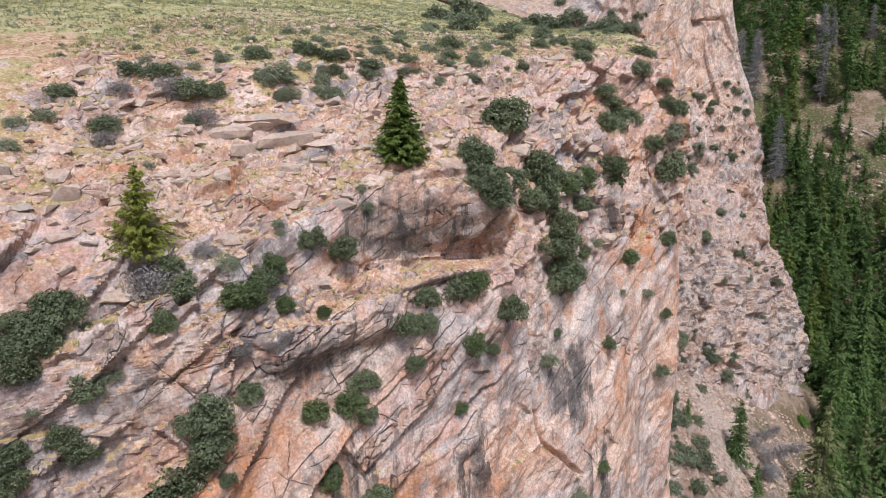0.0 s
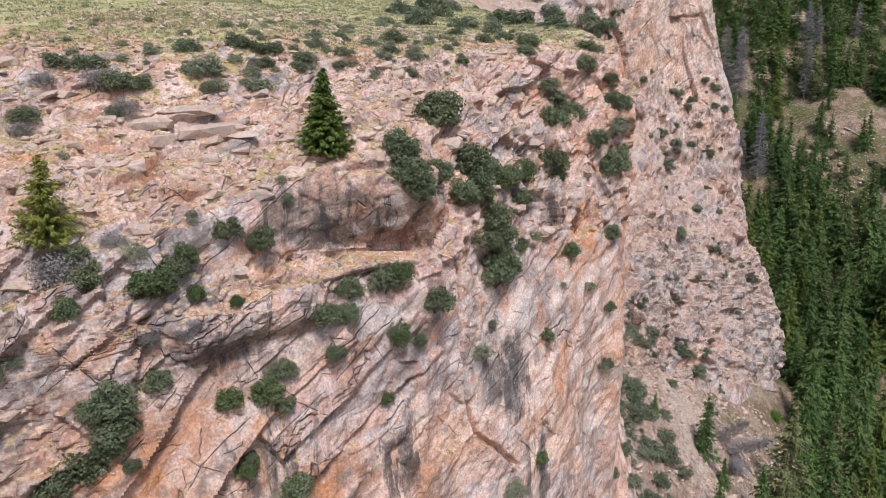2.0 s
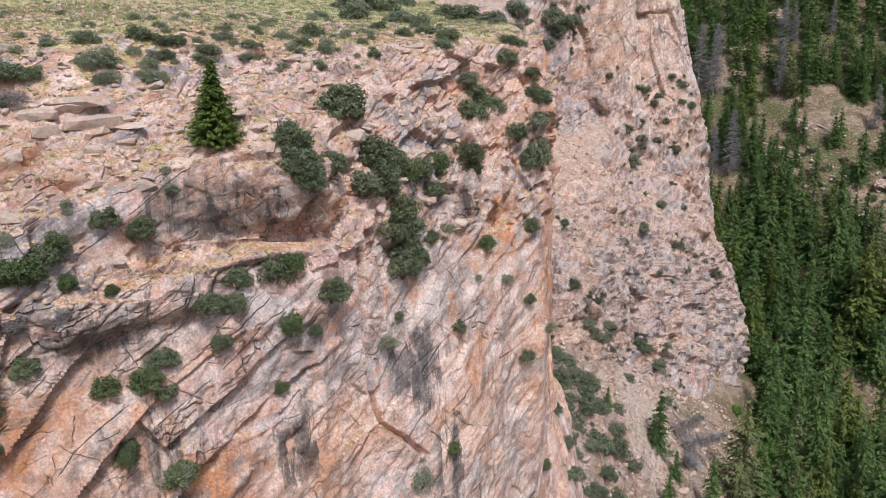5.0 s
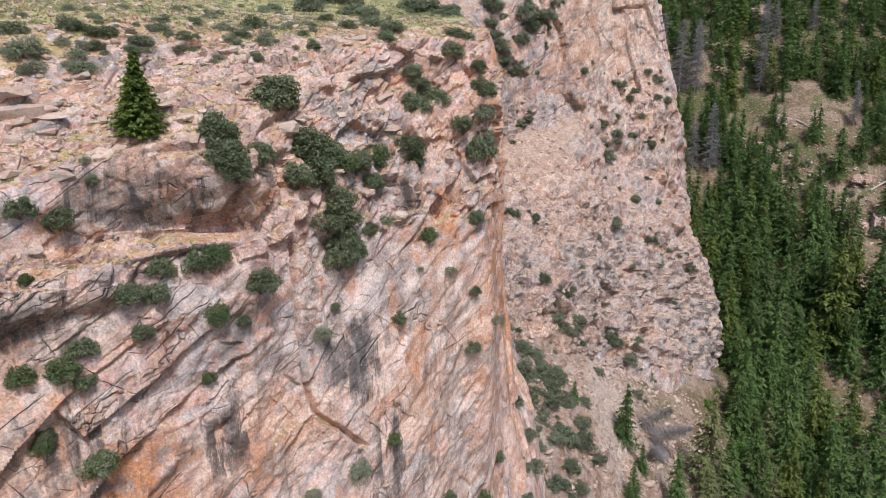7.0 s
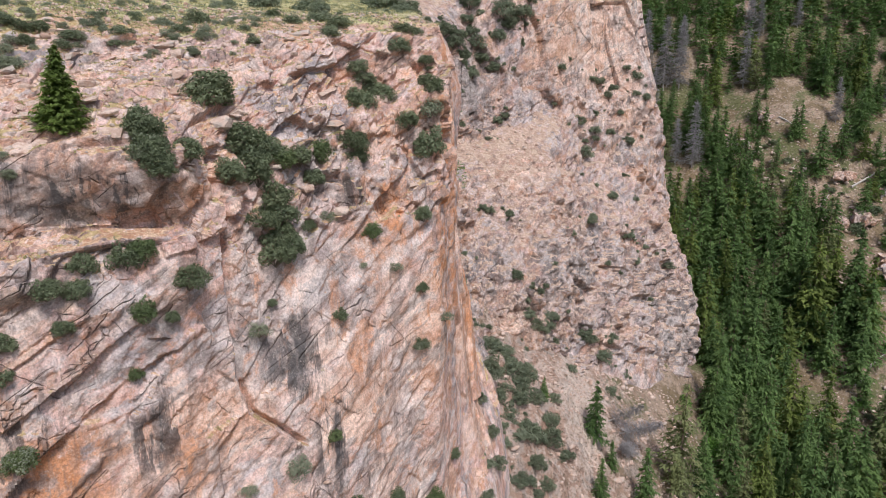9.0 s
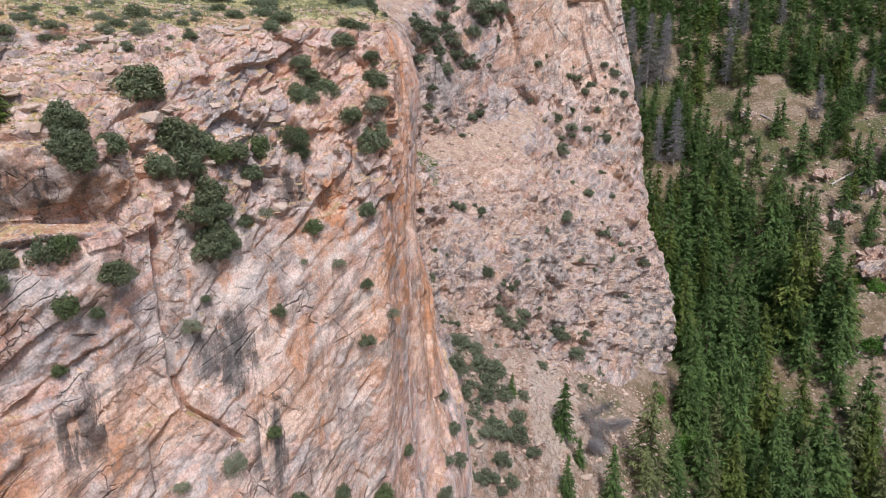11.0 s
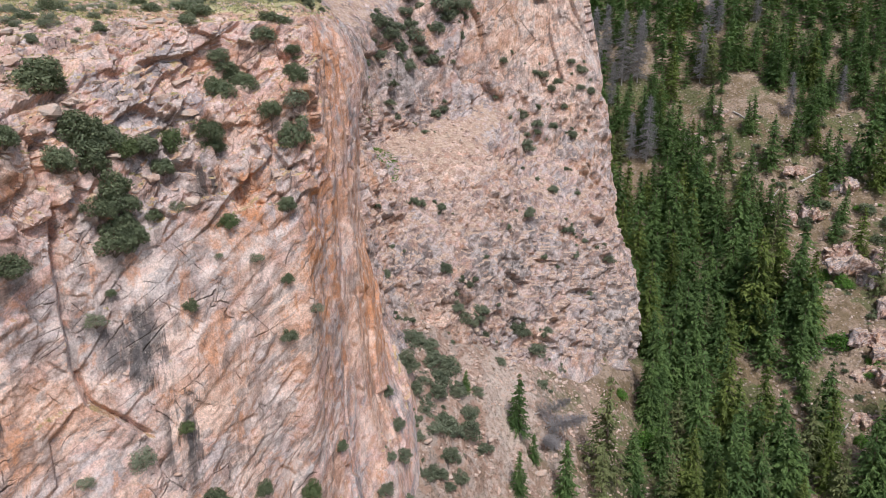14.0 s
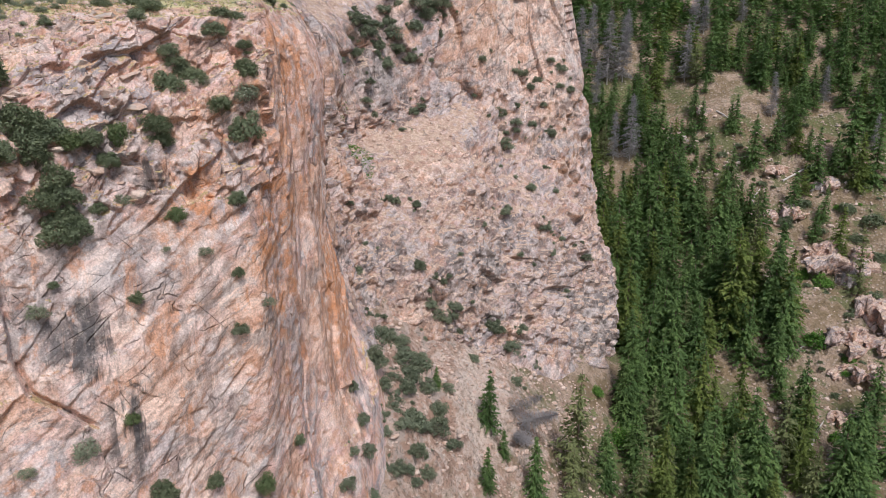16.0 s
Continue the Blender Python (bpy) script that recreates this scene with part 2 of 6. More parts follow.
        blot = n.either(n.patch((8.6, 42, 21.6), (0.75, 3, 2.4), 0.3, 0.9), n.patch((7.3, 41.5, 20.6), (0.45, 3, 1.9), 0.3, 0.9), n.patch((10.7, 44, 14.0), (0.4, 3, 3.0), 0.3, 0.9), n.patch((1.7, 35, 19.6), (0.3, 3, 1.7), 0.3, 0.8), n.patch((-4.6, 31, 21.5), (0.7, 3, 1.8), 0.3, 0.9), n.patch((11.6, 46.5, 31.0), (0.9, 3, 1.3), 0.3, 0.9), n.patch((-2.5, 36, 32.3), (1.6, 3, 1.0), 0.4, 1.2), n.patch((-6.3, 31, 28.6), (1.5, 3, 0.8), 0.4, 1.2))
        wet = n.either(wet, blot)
    # lichen greys what faces the sky; what overhangs stays fresh and rusty
    tops = n.math("MULTIPLY", n.ramp(n.up(), 0.22, 0.55), n.ramp(n.noise(0.5, 8, 0.7), 0.4, 0.52, 0.1, 0.8))
    under = n.math("MULTIPLY", n.ramp(n.up(), 0.1, -0.18), n.ramp(n.noise(0.35, 7, 0.68), 0.42, 0.54, 0.03, 0.45))
    weather, rust = n.either(weather, n.math("MULTIPLY", tops, 0.75)), n.either(rust, under)
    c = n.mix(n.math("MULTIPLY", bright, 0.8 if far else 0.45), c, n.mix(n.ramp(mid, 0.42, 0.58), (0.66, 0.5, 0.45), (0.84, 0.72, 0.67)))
    if far:
        c = n.mix(n.math("MULTIPLY", slab, 0.75), c, n.mix(n.ramp(mid, 0.42, 0.58), (0.36, 0.33, 0.325), (0.56, 0.51, 0.5)))
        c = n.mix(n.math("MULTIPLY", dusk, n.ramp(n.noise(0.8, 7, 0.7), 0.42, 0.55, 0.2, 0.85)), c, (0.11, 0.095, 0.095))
    if far:
        warm = n.either(n.patch((40, 137, 45), (5, 8, 9)), n.patch((52, 145, 44), (6, 8, 12)), n.patch((57, 141, 29), (4, 5, 4)), n.patch((32, 119, 24), (7, 9, 5)), n.patch((30, 100, 3), (4, 6, 4)))
        cool = n.either(n.patch((24, 100, 10), (2.5, 5, 4)), n.patch((40, 108, 8), (9, 9, 5)), n.patch((54, 121, 4), (6, 9, 7)), n.patch((25, 125, 34), (5, 7, 5)))
    else:
        warm = n.either(n.patch((3.7, 37, 18.5), (4, 4, 3.6)), n.patch((12, 45, 16.5), (3, 4, 3.5)), n.patch((20.7, 70, 16), (2.5, 9, 9)), n.patch((17, 51, 19), (2, 5, 4)), n.patch((-6, 29, 22), (4, 4, 3)))
        cool = n.either(n.patch((7.2, 41.5, 22.3), (2.0, 3, 2.4)), n.patch((15.7, 52, 31), (1.5, 4, 2)), n.patch((11.5, 46, 25), (2.5, 3, 2.6)), n.patch((3, 37, 23.5), (2.2, 3, 1.8)))
    c = n.mix(n.math("MULTIPLY", warm, 0.75), c, n.mix(grain, (0.6, 0.36, 0.265), (0.82, 0.595, 0.495)))
    c = n.mix(n.math("MULTIPLY", cool, n.ramp(n.noise(0.5, 8, 0.68), 0.42, 0.52, 0.2, 0.85)), c, n.mix(grain, (0.24, 0.2, 0.2), (0.52, 0.455, 0.455)))
    c = n.mix(rust, c, orange)
    c = n.mix(n.math("MULTIPLY", weather, 0.75), c, n.mix(n.ramp(mid, 0.44, 0.58), tuple(a * 0.45 for a in grey), tuple(a * 1.15 for a in grey)))
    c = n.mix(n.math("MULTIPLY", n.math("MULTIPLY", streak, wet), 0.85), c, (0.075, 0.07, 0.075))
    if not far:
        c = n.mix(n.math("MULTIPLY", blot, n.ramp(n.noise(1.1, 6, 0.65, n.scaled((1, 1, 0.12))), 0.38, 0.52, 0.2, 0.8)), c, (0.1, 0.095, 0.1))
    # rain wash: pale and dusky runs down the steep faces
    runs = n.noise(1.9, 5, 0.6, n.scaled((1, 1, 0.05), (0, 3, 0)), 0.1)
    run_off = n.math("MULTIPLY", n.ramp(n.up(), 0.6, 0.25), n.ramp(n.noise(0.2, 4, 0.5), 0.46, 0.58, 0.0, 1.0))
    c = n.mix(n.math("MULTIPLY", n.ramp(runs, 0.51, 0.6, 0, 0.2 if far else 0.4), run_off), c, (0.26, 0.2, 0.185))
    c = n.mix(n.math("MULTIPLY", n.ramp(runs, 0.45, 0.36, 0, 0.12 if far else 0.3), run_off), c, (0.74, 0.63, 0.59))
    # speckle of crystals and lichen
    c = n.mix(n.ramp(fine, 0.56, 0.66, 0, 0.2), c, (0.17, 0.135, 0.125))
    c = n.mix(n.math("MULTIPLY", lichen, n.ramp(n.noise(8, 5, 0.7), 0.5, 0.58, 0.05, 0.32)), c, (0.8, 0.7, 0.64))
    # gravel and soil lying on the flatter parts
    flat = n.ramp(n.math("ADD", n.up(), n.ramp(n.noise(0.8, 5, 0.65), 0.4, 0.6, -0.12, 0.12)), 0.7, 0.84)
    soil = n.mix(n.ramp(n.noise(2.0, 8, 0.74), 0.42, 0.58), (0.4, 0.23, 0.155), (0.56, 0.42, 0.31))
    if far:
        soil = n.mix(0.6, soil, n.mix(n.ramp(n.noise(0.9, 9, 0.75), 0.42, 0.58), (0.36, 0.27, 0.235), (0.6, 0.5, 0.45)))
    soil = n.mix(n.ramp(n.noise(0.45, 8, 0.7), 0.5, 0.57, 0, 0.08 if far else 0.75), soil, (0.36, 0.3, 0.14))
    soil = n.mix(n.ramp(n.voronoi(4.0, feature="F1"), 0.14, 0.28, 0.8, 0), soil, (0.6, 0.48, 0.42))
    c = n.mix(flat, c, soil)
    # grass towards the top of the plateau
    if not far:
        sod = n.ramp(n.math("ADD", n.place("Z"), n.ramp(n.noise(0.22, 8, 0.7), 0.35, 0.65, -2.6, 2.6)), 41.4, 43.6)
        sod = n.math("MULTIPLY", sod, n.ramp(n.up(), 0.8, 0.93))
        grass = n.mix(n.ramp(n.noise(0.7, 9, 0.74), 0.42, 0.58), (0.33, 0.33, 0.155), (0.52, 0.47, 0.29))
        grass = n.mix(n.ramp(n.noise(3.5, 6, 0.75), 0.52, 0.6, 0, 0.6), grass, (0.2, 0.22, 0.12))
        c = n.mix(sod, c, grass)
    # joints: long ones along the sheeting, shorter ones across it, thin ones between
    reach = 0.55 if far else 1.0
    steep_only = n.ramp(n.up(), 0.88, 0.68)
    long_joint = n.ramp(n.voronoi(0.36 * reach, n.axes(LEAN_UP, LEAN_OVER, 0.07, 1.0, 1.6, 0.12)), 0.0, 0.012, 1, 0)
    long_joint = n.math("MULTIPLY", long_joint, n.ramp(n.noise(0.25, 6, 0.66), 0.5, 0.58))
    steep_joint = n.ramp(n.voronoi(0.3 * reach, n.axes((0.45, 0.38, -0.8), (0.65, 0.5, 0.6), 0.08, 1.0, 1.6, 0.12)), 0.0, 0.008, 1, 0)
    steep_joint = n.math("MULTIPLY", steep_joint, n.ramp(n.noise(0.3, 6, 0.66, n.scaled((1, 1, 0.9))), 0.53, 0.6))
    thin_joint = n.ramp(n.voronoi(0.9 * reach, n.axes(LEAN_UP, LEAN_OVER, 0.14, 1.0, 0.9, 0.3)), 0.0, 0.018, 1, 0)
    thin_joint = n.math("MULTIPLY", thin_joint, n.ramp(n.noise(0.5, 6, 0.65), 0.5, 0.55, 0, 0.55))
    hair = n.math("MULTIPLY", n.either(long_joint, steep_joint, thin_joint), steep_only)
    if not far:
        hair = n.math("MULTIPLY", hair, n.ramp(flank_side, 0, 1, 1, 0.25))
    c = n.mix(n.math("MULTIPLY", hair, 0.45 if far else 0.3), c, (0.15, 0.105, 0.095))
    # grit: crystals, pits and small lichens
    grit = n.noise(7.0 if not far else 3.0, 7, 0.78)
    c = n.mix(1.0, c, n.mix(n.ramp(grit, 0.38, 0.62), (0.74, 0.72, 0.71), (1.2, 1.2, 1.2)), "MULTIPLY")
    h = n.math("ADD", n.math("MULTIPLY", fine, 0.4), n.math("MULTIPLY", mid, 0.8))
    h = n.math("SUBTRACT", h, n.math("MULTIPLY", hair, 0.8))
    return n.done(c, n.ramp(fine, 0.3, 0.7, 0.8, 0.95), h, 0.2 if not far else 0.6, 1.0)


def ground_material():
    n = Nodes("valley_ground")
    mid = n.noise(0.6, 9, 0.72)
    c = n.mix(n.ramp(n.noise(0.2, 9, 0.72), 0.42, 0.58), (0.2, 0.15, 0.095), (0.38, 0.29, 0.23))
    c = n.mix(n.ramp(n.noise(0.1, 9, 0.72), 0.5, 0.56, 0, 0.85), c, (0.1, 0.12, 0.045))
    c = n.mix(n.ramp(n.voronoi(1.2, feature="F1"), 0.1, 0.35, 0.8, 0), c, (0.4, 0.34, 0.31))
    # pink gravel in the gully under the cliffs
    gully = n.patch((34, 86, -4), (24, 30, 15))
    gravel = n.mix(n.ramp(mid, 0.42, 0.58), (0.36, 0.24, 0.19), (0.54, 0.43, 0.38))
    gravel = n.mix(n.ramp(n.noise(0.3, 8, 0.7), 0.53, 0.6, 0, 0.6), gravel, (0.3, 0.26, 0.24))
    c = n.mix(gully, c, gravel)
    c = n.mix(n.math("MULTIPLY", n.patch((38, 95, -9), (5, 10, 7)), 0.6), c, (0.68, 0.58, 0.52))
    c = n.mix(n.ramp(n.noise(2.5, 7, 0.74), 0.52, 0.62, 0, 0.6), c, (0.1, 0.085, 0.06))
    return n.done(c, 0.95, n.math("ADD", n.noise(0.9, 9, 0.74), n.math("MULTIPLY", n.voronoi(1.2, feature="F1"), -0.5)), 0.7, 1.0)


M_ROCK = rock_material("pink_granite", (0.63, 0.435, 0.4), (0.37, 0.35, 0.36), (0.58, 0.26, 0.125), False)
M_ROCK_FAR = rock_material("grey_granite", (0.53, 0.39, 0.37), (0.35, 0.325, 0.33), (0.52, 0.29, 0.17), True)
M_GROUND = ground_material()


def leaf_material(name, dark, light, rough=0.7, spread=(0.0, 1.0)):
    n = Nodes(name)
    info = n.t.nodes.new("ShaderNodeObjectInfo")
    each = n.math("ADD", n.ramp(n.pos.outputs["Random Per Island"], 0.0, 1.0, *spread), n.ramp(n.noise(0.16, 3, 0.5), 0.35, 0.65, -0.25, 0.25))
    c = n.mix(each, dark, light)
    c = n.mix(n.ramp(info.outputs["Random"], 0.0, 1.0, 0.0, 0.5), c, tuple(a * b for a, b in zip(light, (0.85, 0.9, 0.95))))
    mat = n.done(c, rough)
    # leaves let some light through
    glow = n.t.nodes.new("ShaderNodeBsdfTranslucent")
    both = n.t.nodes.new("ShaderNodeMixShader")
    n.put(glow.inputs["Color"], n.mix(0.6, c, tuple(min(1.0, a * b) for a, b in zip(light, (1.1, 1.2, 0.9)))))
    both.inputs[0].default_value = 0.38
    n.t.links.new(n.bsdf.outputs[0], both.inputs[1])
    n.t.links.new(glow.outputs[0], both.inputs[2])
    n.t.links.new(both.outputs[0], n.t.nodes["Material Output"].inputs["Surface"])
    return mat


def bark_material(name, a, b):
    n = Nodes(name)
    return n.done(n.mix(n.noise(9, 5, 0.7, n.scaled((1, 1, 0.25))), a, b), 0.95, n.noise(14, 4, 0.7), 0.03)


M_BUSH = leaf_material("dark_evergreen_leaves", (0.058, 0.076, 0.042), (0.225, 0.265, 0.165))
M_BUSH_WARM = leaf_material("green_leaves", (0.045, 0.07, 0.028), (0.18, 0.23, 0.11))
# grey-green for the far bushes, with the haze of distance mixed into the colour
M_BUSH_HAZED = leaf_material("grey_green_leaves", (0.08, 0.1, 0.07), (0.25, 0.285, 0.2), spread=(0.1, 0.9))
M_BUSH_RIM = leaf_material("dusky_green_leaves", (0.06, 0.08, 0.045), (0.24, 0.275, 0.18))
M_SAGE = leaf_material("sage_leaves", (0.12, 0.14, 0.1), (0.32, 0.35, 0.26))
M_GREYSHRUB = leaf_material("dry_grey_twigs", (0.16, 0.145, 0.15), (0.36, 0.33, 0.34))
M_FIR = leaf_material("fir_needles", (0.028, 0.065, 0.025), (0.17, 0.265, 0.09), spread=(0.2, 0.75))
M_FIR_NEAR = leaf_material("fir_needles_near", (0.042, 0.07, 0.02), (0.19, 0.265, 0.07), spread=(0.2, 0.75))
M_FIR_WARM = leaf_material("pine_needles", (0.045, 0.075, 0.02), (0.2, 0.255, 0.07), spread=(0.2, 0.75))
M_PINE_NEAR = leaf_material("young_pine_needles", (0.075, 0.095, 0.02), (0.3, 0.32, 0.08), spread=(0.2, 0.75))
M_FIR_PALE = leaf_material("pale_pine_needles", (0.06, 0.08, 0.035), (0.25, 0.28, 0.13), spread=(0.2, 0.75))
M_DEADWOOD = leaf_material("bleached_dead_twigs", (0.24, 0.225, 0.245), (0.46, 0.44, 0.47))
M_FRESH = leaf_material("fresh_green_leaves", (0.04, 0.11, 0.02), (0.15, 0.29, 0.06))
M_BARK = bark_material("grey_brown_bark", (0.12, 0.09, 0.07), (0.25, 0.2, 0.16))
M_SILVER = bark_material("silver_dead_wood", (0.3, 0.28, 0.27), (0.55, 0.52, 0.5))


def stone_material():
    n = Nodes("loose_granite")
    info = n.t.nodes.new("ShaderNodeObjectInfo")
    c = n.mix(n.ramp(n.noise(1.6, 9, 0.72), 0.4, 0.6), (0.46, 0.31, 0.25), (0.68, 0.55, 0.49))
    c = n.mix(n.ramp(info.outputs["Random"], 0, 1, 0, 0.5), c, (0.56, 0.46, 0.41))
    c = n.mix(n.ramp(n.noise(0.8, 8, 0.72), 0.52, 0.58, 0, 0.6), c, (0.36, 0.33, 0.31))
    fine = n.noise(6, 8, 0.74)
    c = n.mix(n.ramp(fine, 0.54, 0.64, 0, 0.45), c, (0.16, 0.13, 0.11))
    return n.done(c, 0.92, fine, 0.12, 0.9)


M_STONE = stone_material()
M_GRASS = leaf_material("dry_grass", (0.24, 0.24, 0.11), (0.5, 0.46, 0.27))


# ---- the cliff: profiles from the plateau down to the foot ----
def facing(x, *pairs, back=()):
    """A profile across the cliff at one x: pairs of y and z; the points far back on the plateau first."""
    return list(back) + [(x, y, z) for y, z in pairs]


def flank(y, *pairs, back=()):
    """A profile across the cliff's side at one y: pairs of x and z; the points far back on the plateau first."""
    return list(back) + [(x, y, z) for x, z in pairs]


PROFILES = [
    facing(-40, (160, 64), (75, 49), (27, 41), (22, 38), (16, 35.5), (13, 33), (12, 31), (11, 29.5), (10.4, 28), (9.4, 24), (6, 6), (4, -12)),
    facing(-20, (160, 62), (75, 48), (37, 41.2), (30, 37.6), (24, 35.2), (21.6, 33), (20.6, 31.2), (19.8, 29.8), (19, 28.2), (18, 24), (15, 6), (13, -12)),
    facing(-13, (160, 60), (75, 47.6), (40.5, 41.5), (34.3, 37.7), (29, 35.5), (26.8, 33.3), (25.8, 31.5), (25, 30), (24.2, 28.3), (23.2, 24), (20, 6), (18, -12)),
    facing(-9, (160, 59), (76, 47.2), (43, 42.1), (35.5, 37.4), (31.2, 34.5), (28.8, 32.9), (27.8, 31), (27.2, 30), (26.5, 27.8), (25.3, 24), (22.5, 6), (20, -12)),
    facing(-6, (160, 58.5), (76, 46.8), (45, 42.2), (37, 37.5), (33, 34.8), (32, 33.5), (31.2, 31.2), (30.2, 30.3), (30, 27), (28.8, 23), (26, 6), (24, -12)),
    facing(-2.5, (160, 58), (77, 46.4), (46, 41.5), (41.5, 38.5), (36.2, 36), (34.8, 34.2), (36, 31.1), (33.4, 30.1), (32.7, 27), (32.1, 21), (29.5, 6), (27, -12)),
    facing(0.5, (160, 57.5), (78, 46.2), (47.5, 41.3), (43, 38.7), (36.9, 35.9), (35.7, 34.3), (37.3, 31), (35.5, 30.3), (35.2, 25.3), (34.5, 20.5), (32, 6), (30, -12)),
    facing(3.1, (160, 57.3), (79, 46.1), (48.6, 41.6), (43.3, 37.6), (37.8, 35.2), (36.9, 33.8), (38.3, 30.9), (37.2, 30), (37.2, 24), (36.8, 18), (34.8, 6), (33, -12)),
    facing(4.3, (160, 57.2), (79, 46), (49.2, 41.6), (43.9, 37.4), (40.2, 34.4), (39.6, 32.8), (39.8, 29.5), (39.4, 28.5), (38.8, 23), (38, 17), (35.9, 6), (34.3, -12)),
    facing(8, (160, 57), (80, 46), (51.2, 41.4), (49, 38.4), (46.8, 35), (45.5, 33), (44, 29), (43.6, 27.5), (42.4, 22.5), (40.5, 15), (38.5, 6), (37, -12)),
    facing(12, (54, 42), (52.8, 38.8), (50.5, 35.5), (49, 32.5), (47.8, 28.5), (47.2, 26), (45, 18.5), (44.5, 11), (43, 4), (41, -12), back=((7, 160, 57), (10.5, 82, 46))),
    facing(15.5, (57, 42.5), (54, 38.9), (52.8, 35), (51.8, 31.5), (50.4, 28), (49.9, 25.5), (50, 16), (49.8, 11), (48.5, 3), (47, -12), back=((3, 161, 57), (12, 85, 46.4))),
    facing(17.9, (54.8, 39.3), (53.7, 35), (53.4, 31.5), (53, 28), (52.6, 25), (51.6, 17), (52.4, 6), (51.5, -3), (50, -14), back=((0, 162, 57), (12, 88, 46.6), (16.4, 58.5, 42.9))),
    flank(57.5, (17.6, 40), (18, 36), (18.2, 33), (18.3, 29), (18.3, 26), (18.8, 17), (19, 6), (20.5, -4), (23, -16), back=((-2, 163, 57), (11.8, 90, 46.7), (16.5, 61, 43))),
    flank(66, (17.8, 40.4), (18.6, 36), (19, 32), (19.2, 28), (19.3, 25), (20.3, 16), (21.5, 5), (24, -3), (27, -16), back=((-4, 164, 57), (11.3, 92, 47), (16.2, 67, 43.4))),
    flank(76, (18.4, 41), (19.4, 37.3), (19.2, 33), (19.3, 28), (19.3, 23), (20.7, 16), (22, 6), (24.5, 0), (28, -14), back=((-6, 166, 58), (10.6, 95, 47.6), (15.8, 76.5, 44.6))),
    flank(83, (17.2, 42), (18.4, 36), (18, 32), (18, 28), (18.3, 23), (19.5, 16), (21.5, 8), (24.5, 3), (29, -12), back=((-8, 168, 59), (9, 99, 48.5), (14.4, 84, 45.8))),
    flank(95, (12.4, 42.5), (14.2, 37), (15, 33), (16, 29), (17.4, 24), (19.8, 16), (22.5, 9), (27, 1), (34, -14), back=((-10, 172, 61), (5, 108, 50.5), (11, 97, 47))),
    [(-10, 180, 66), (5, 130, 54), (12, 117, 47.5), (15.5, 113.5, 43.5), (17.6, 113.5, 37), (18.6, 115, 31), (19.6, 116, 27), (20.5, 112.5, 24.8), (23.5, 107, 17.6), (26.5, 99.5, 9), (30.5, 96, 0.5), (37, 91, -16)],
    [(5, 190, 74), (18, 150, 62), (23.5, 136, 52), (25, 131, 45), (26.3, 128.6, 38), (27.4, 127.5, 33), (28.5, 126, 29.6), (28.8, 118, 24.4), (29, 109.5, 16.8), (32.6, 102.5, 7), (33, 97.5, -1), (38, 90, -18)],
    [(25, 200, 84), (33, 160, 75), (37, 139.5, 62), (37.6, 136.2, 50), (38, 135.3, 44), (39, 135.3, 38), (40.3, 135.2, 33), (37.6, 122, 25), (37, 112, 15.5), (37.5, 104.5, 6), (38, 100, -6), (43, 94, -20)],
    [(42, 205, 86), (45, 168, 77), (48, 147.5, 65), (48.6, 145.8, 53), (49.8, 144.6, 45), (50.3, 143, 38), (50, 140, 30), (47.6, 132, 21.3), (44.5, 117.5, 11.5), (45.8, 113, 2), (45.6, 107, -6), (49, 101, -22)],
    [(54, 210, 86), (55, 172, 77), (57, 153, 65), (56.4, 150, 54), (55.8, 147, 44), (56.4, 144.6, 37), (58.2, 142.6, 28.5), (57, 135.5, 19.5), (55.5, 124.4, 8.5), (57.4, 120.5, -1), (56.5, 114, -11), (59, 108, -26)],
    [(59, 215, 86), (59, 178, 77), (58.8, 158, 65), (58.7, 154, 53), (60, 150.5, 45), (62.2, 147.4, 36), (65, 147.2, 24), (65.5, 146.5, 14), (66.6, 138, 6), (68.6, 130.5, -4), (66.5, 123.5, -16), (68, 117, -30)],
    [(64, 220, 86), (65, 200, 77), (66, 184, 65), (65.5, 182, 53), (65.8, 181, 45), (66.4, 180, 36), (67.5, 180, 24), (68.5, 179, 14), (69.5, 176, 6), (70.5, 172, -2), (71.5, 168, -8), (74, 164, -20)],
]
STEP_U = [2.5, 0.14, 0.1, 0.1, 0.09, 0.09, 0.09, 0.09, 0.09, 0.09, 0.09, 0.09, 0.1, 0.12, 0.13, 0.14, 0.18, 0.24, 0.24, 0.22, 0.2, 0.2, 0.22, 0.8]
STEP_V = [4.0, 0.5, 0.12, 0.1, 0.09, 0.09, 0.09, 0.09, 0.09, 0.16, 0.6]

P = np.array(PROFILES, dtype=float)
spread_u = [np.linalg.norm(P[i + 1, 2:10] - P[i, 2:10], axis=1).mean() for i in range(len(P) - 1)]
knots_u = np.concatenate([[0], np.cumsum(spread_u)])
knots_v = np.concatenate([[0], np.cumsum(np.linalg.norm(np.diff(P[2:15], axis=1), axis=2).mean(0))])


def samples(knots, steps):
    at = [np.linspace(knots[i], knots[i + 1], max(2, int((knots[i + 1] - knots[i]) / steps[i])), endpoint=False) for i in range(len(steps))]
    return np.concatenate(at + [knots[-1:]])


at_u, at_v = samples(knots_u, STEP_U), samples(knots_v, STEP_V)
base = pchip(knots_v, np.swapaxes(pchip(knots_u, P, at_u), 0, 1), at_v)
base = np.swapaxes(base, 0, 1).copy()


def normals(g):
    du, dv = np.gradient(g, axis=0), np.gradient(g, axis=1)
    n = np.cross(dv, du)
    n /= np.linalg.norm(n, axis=2, keepdims=True) + 1e-9
    return n


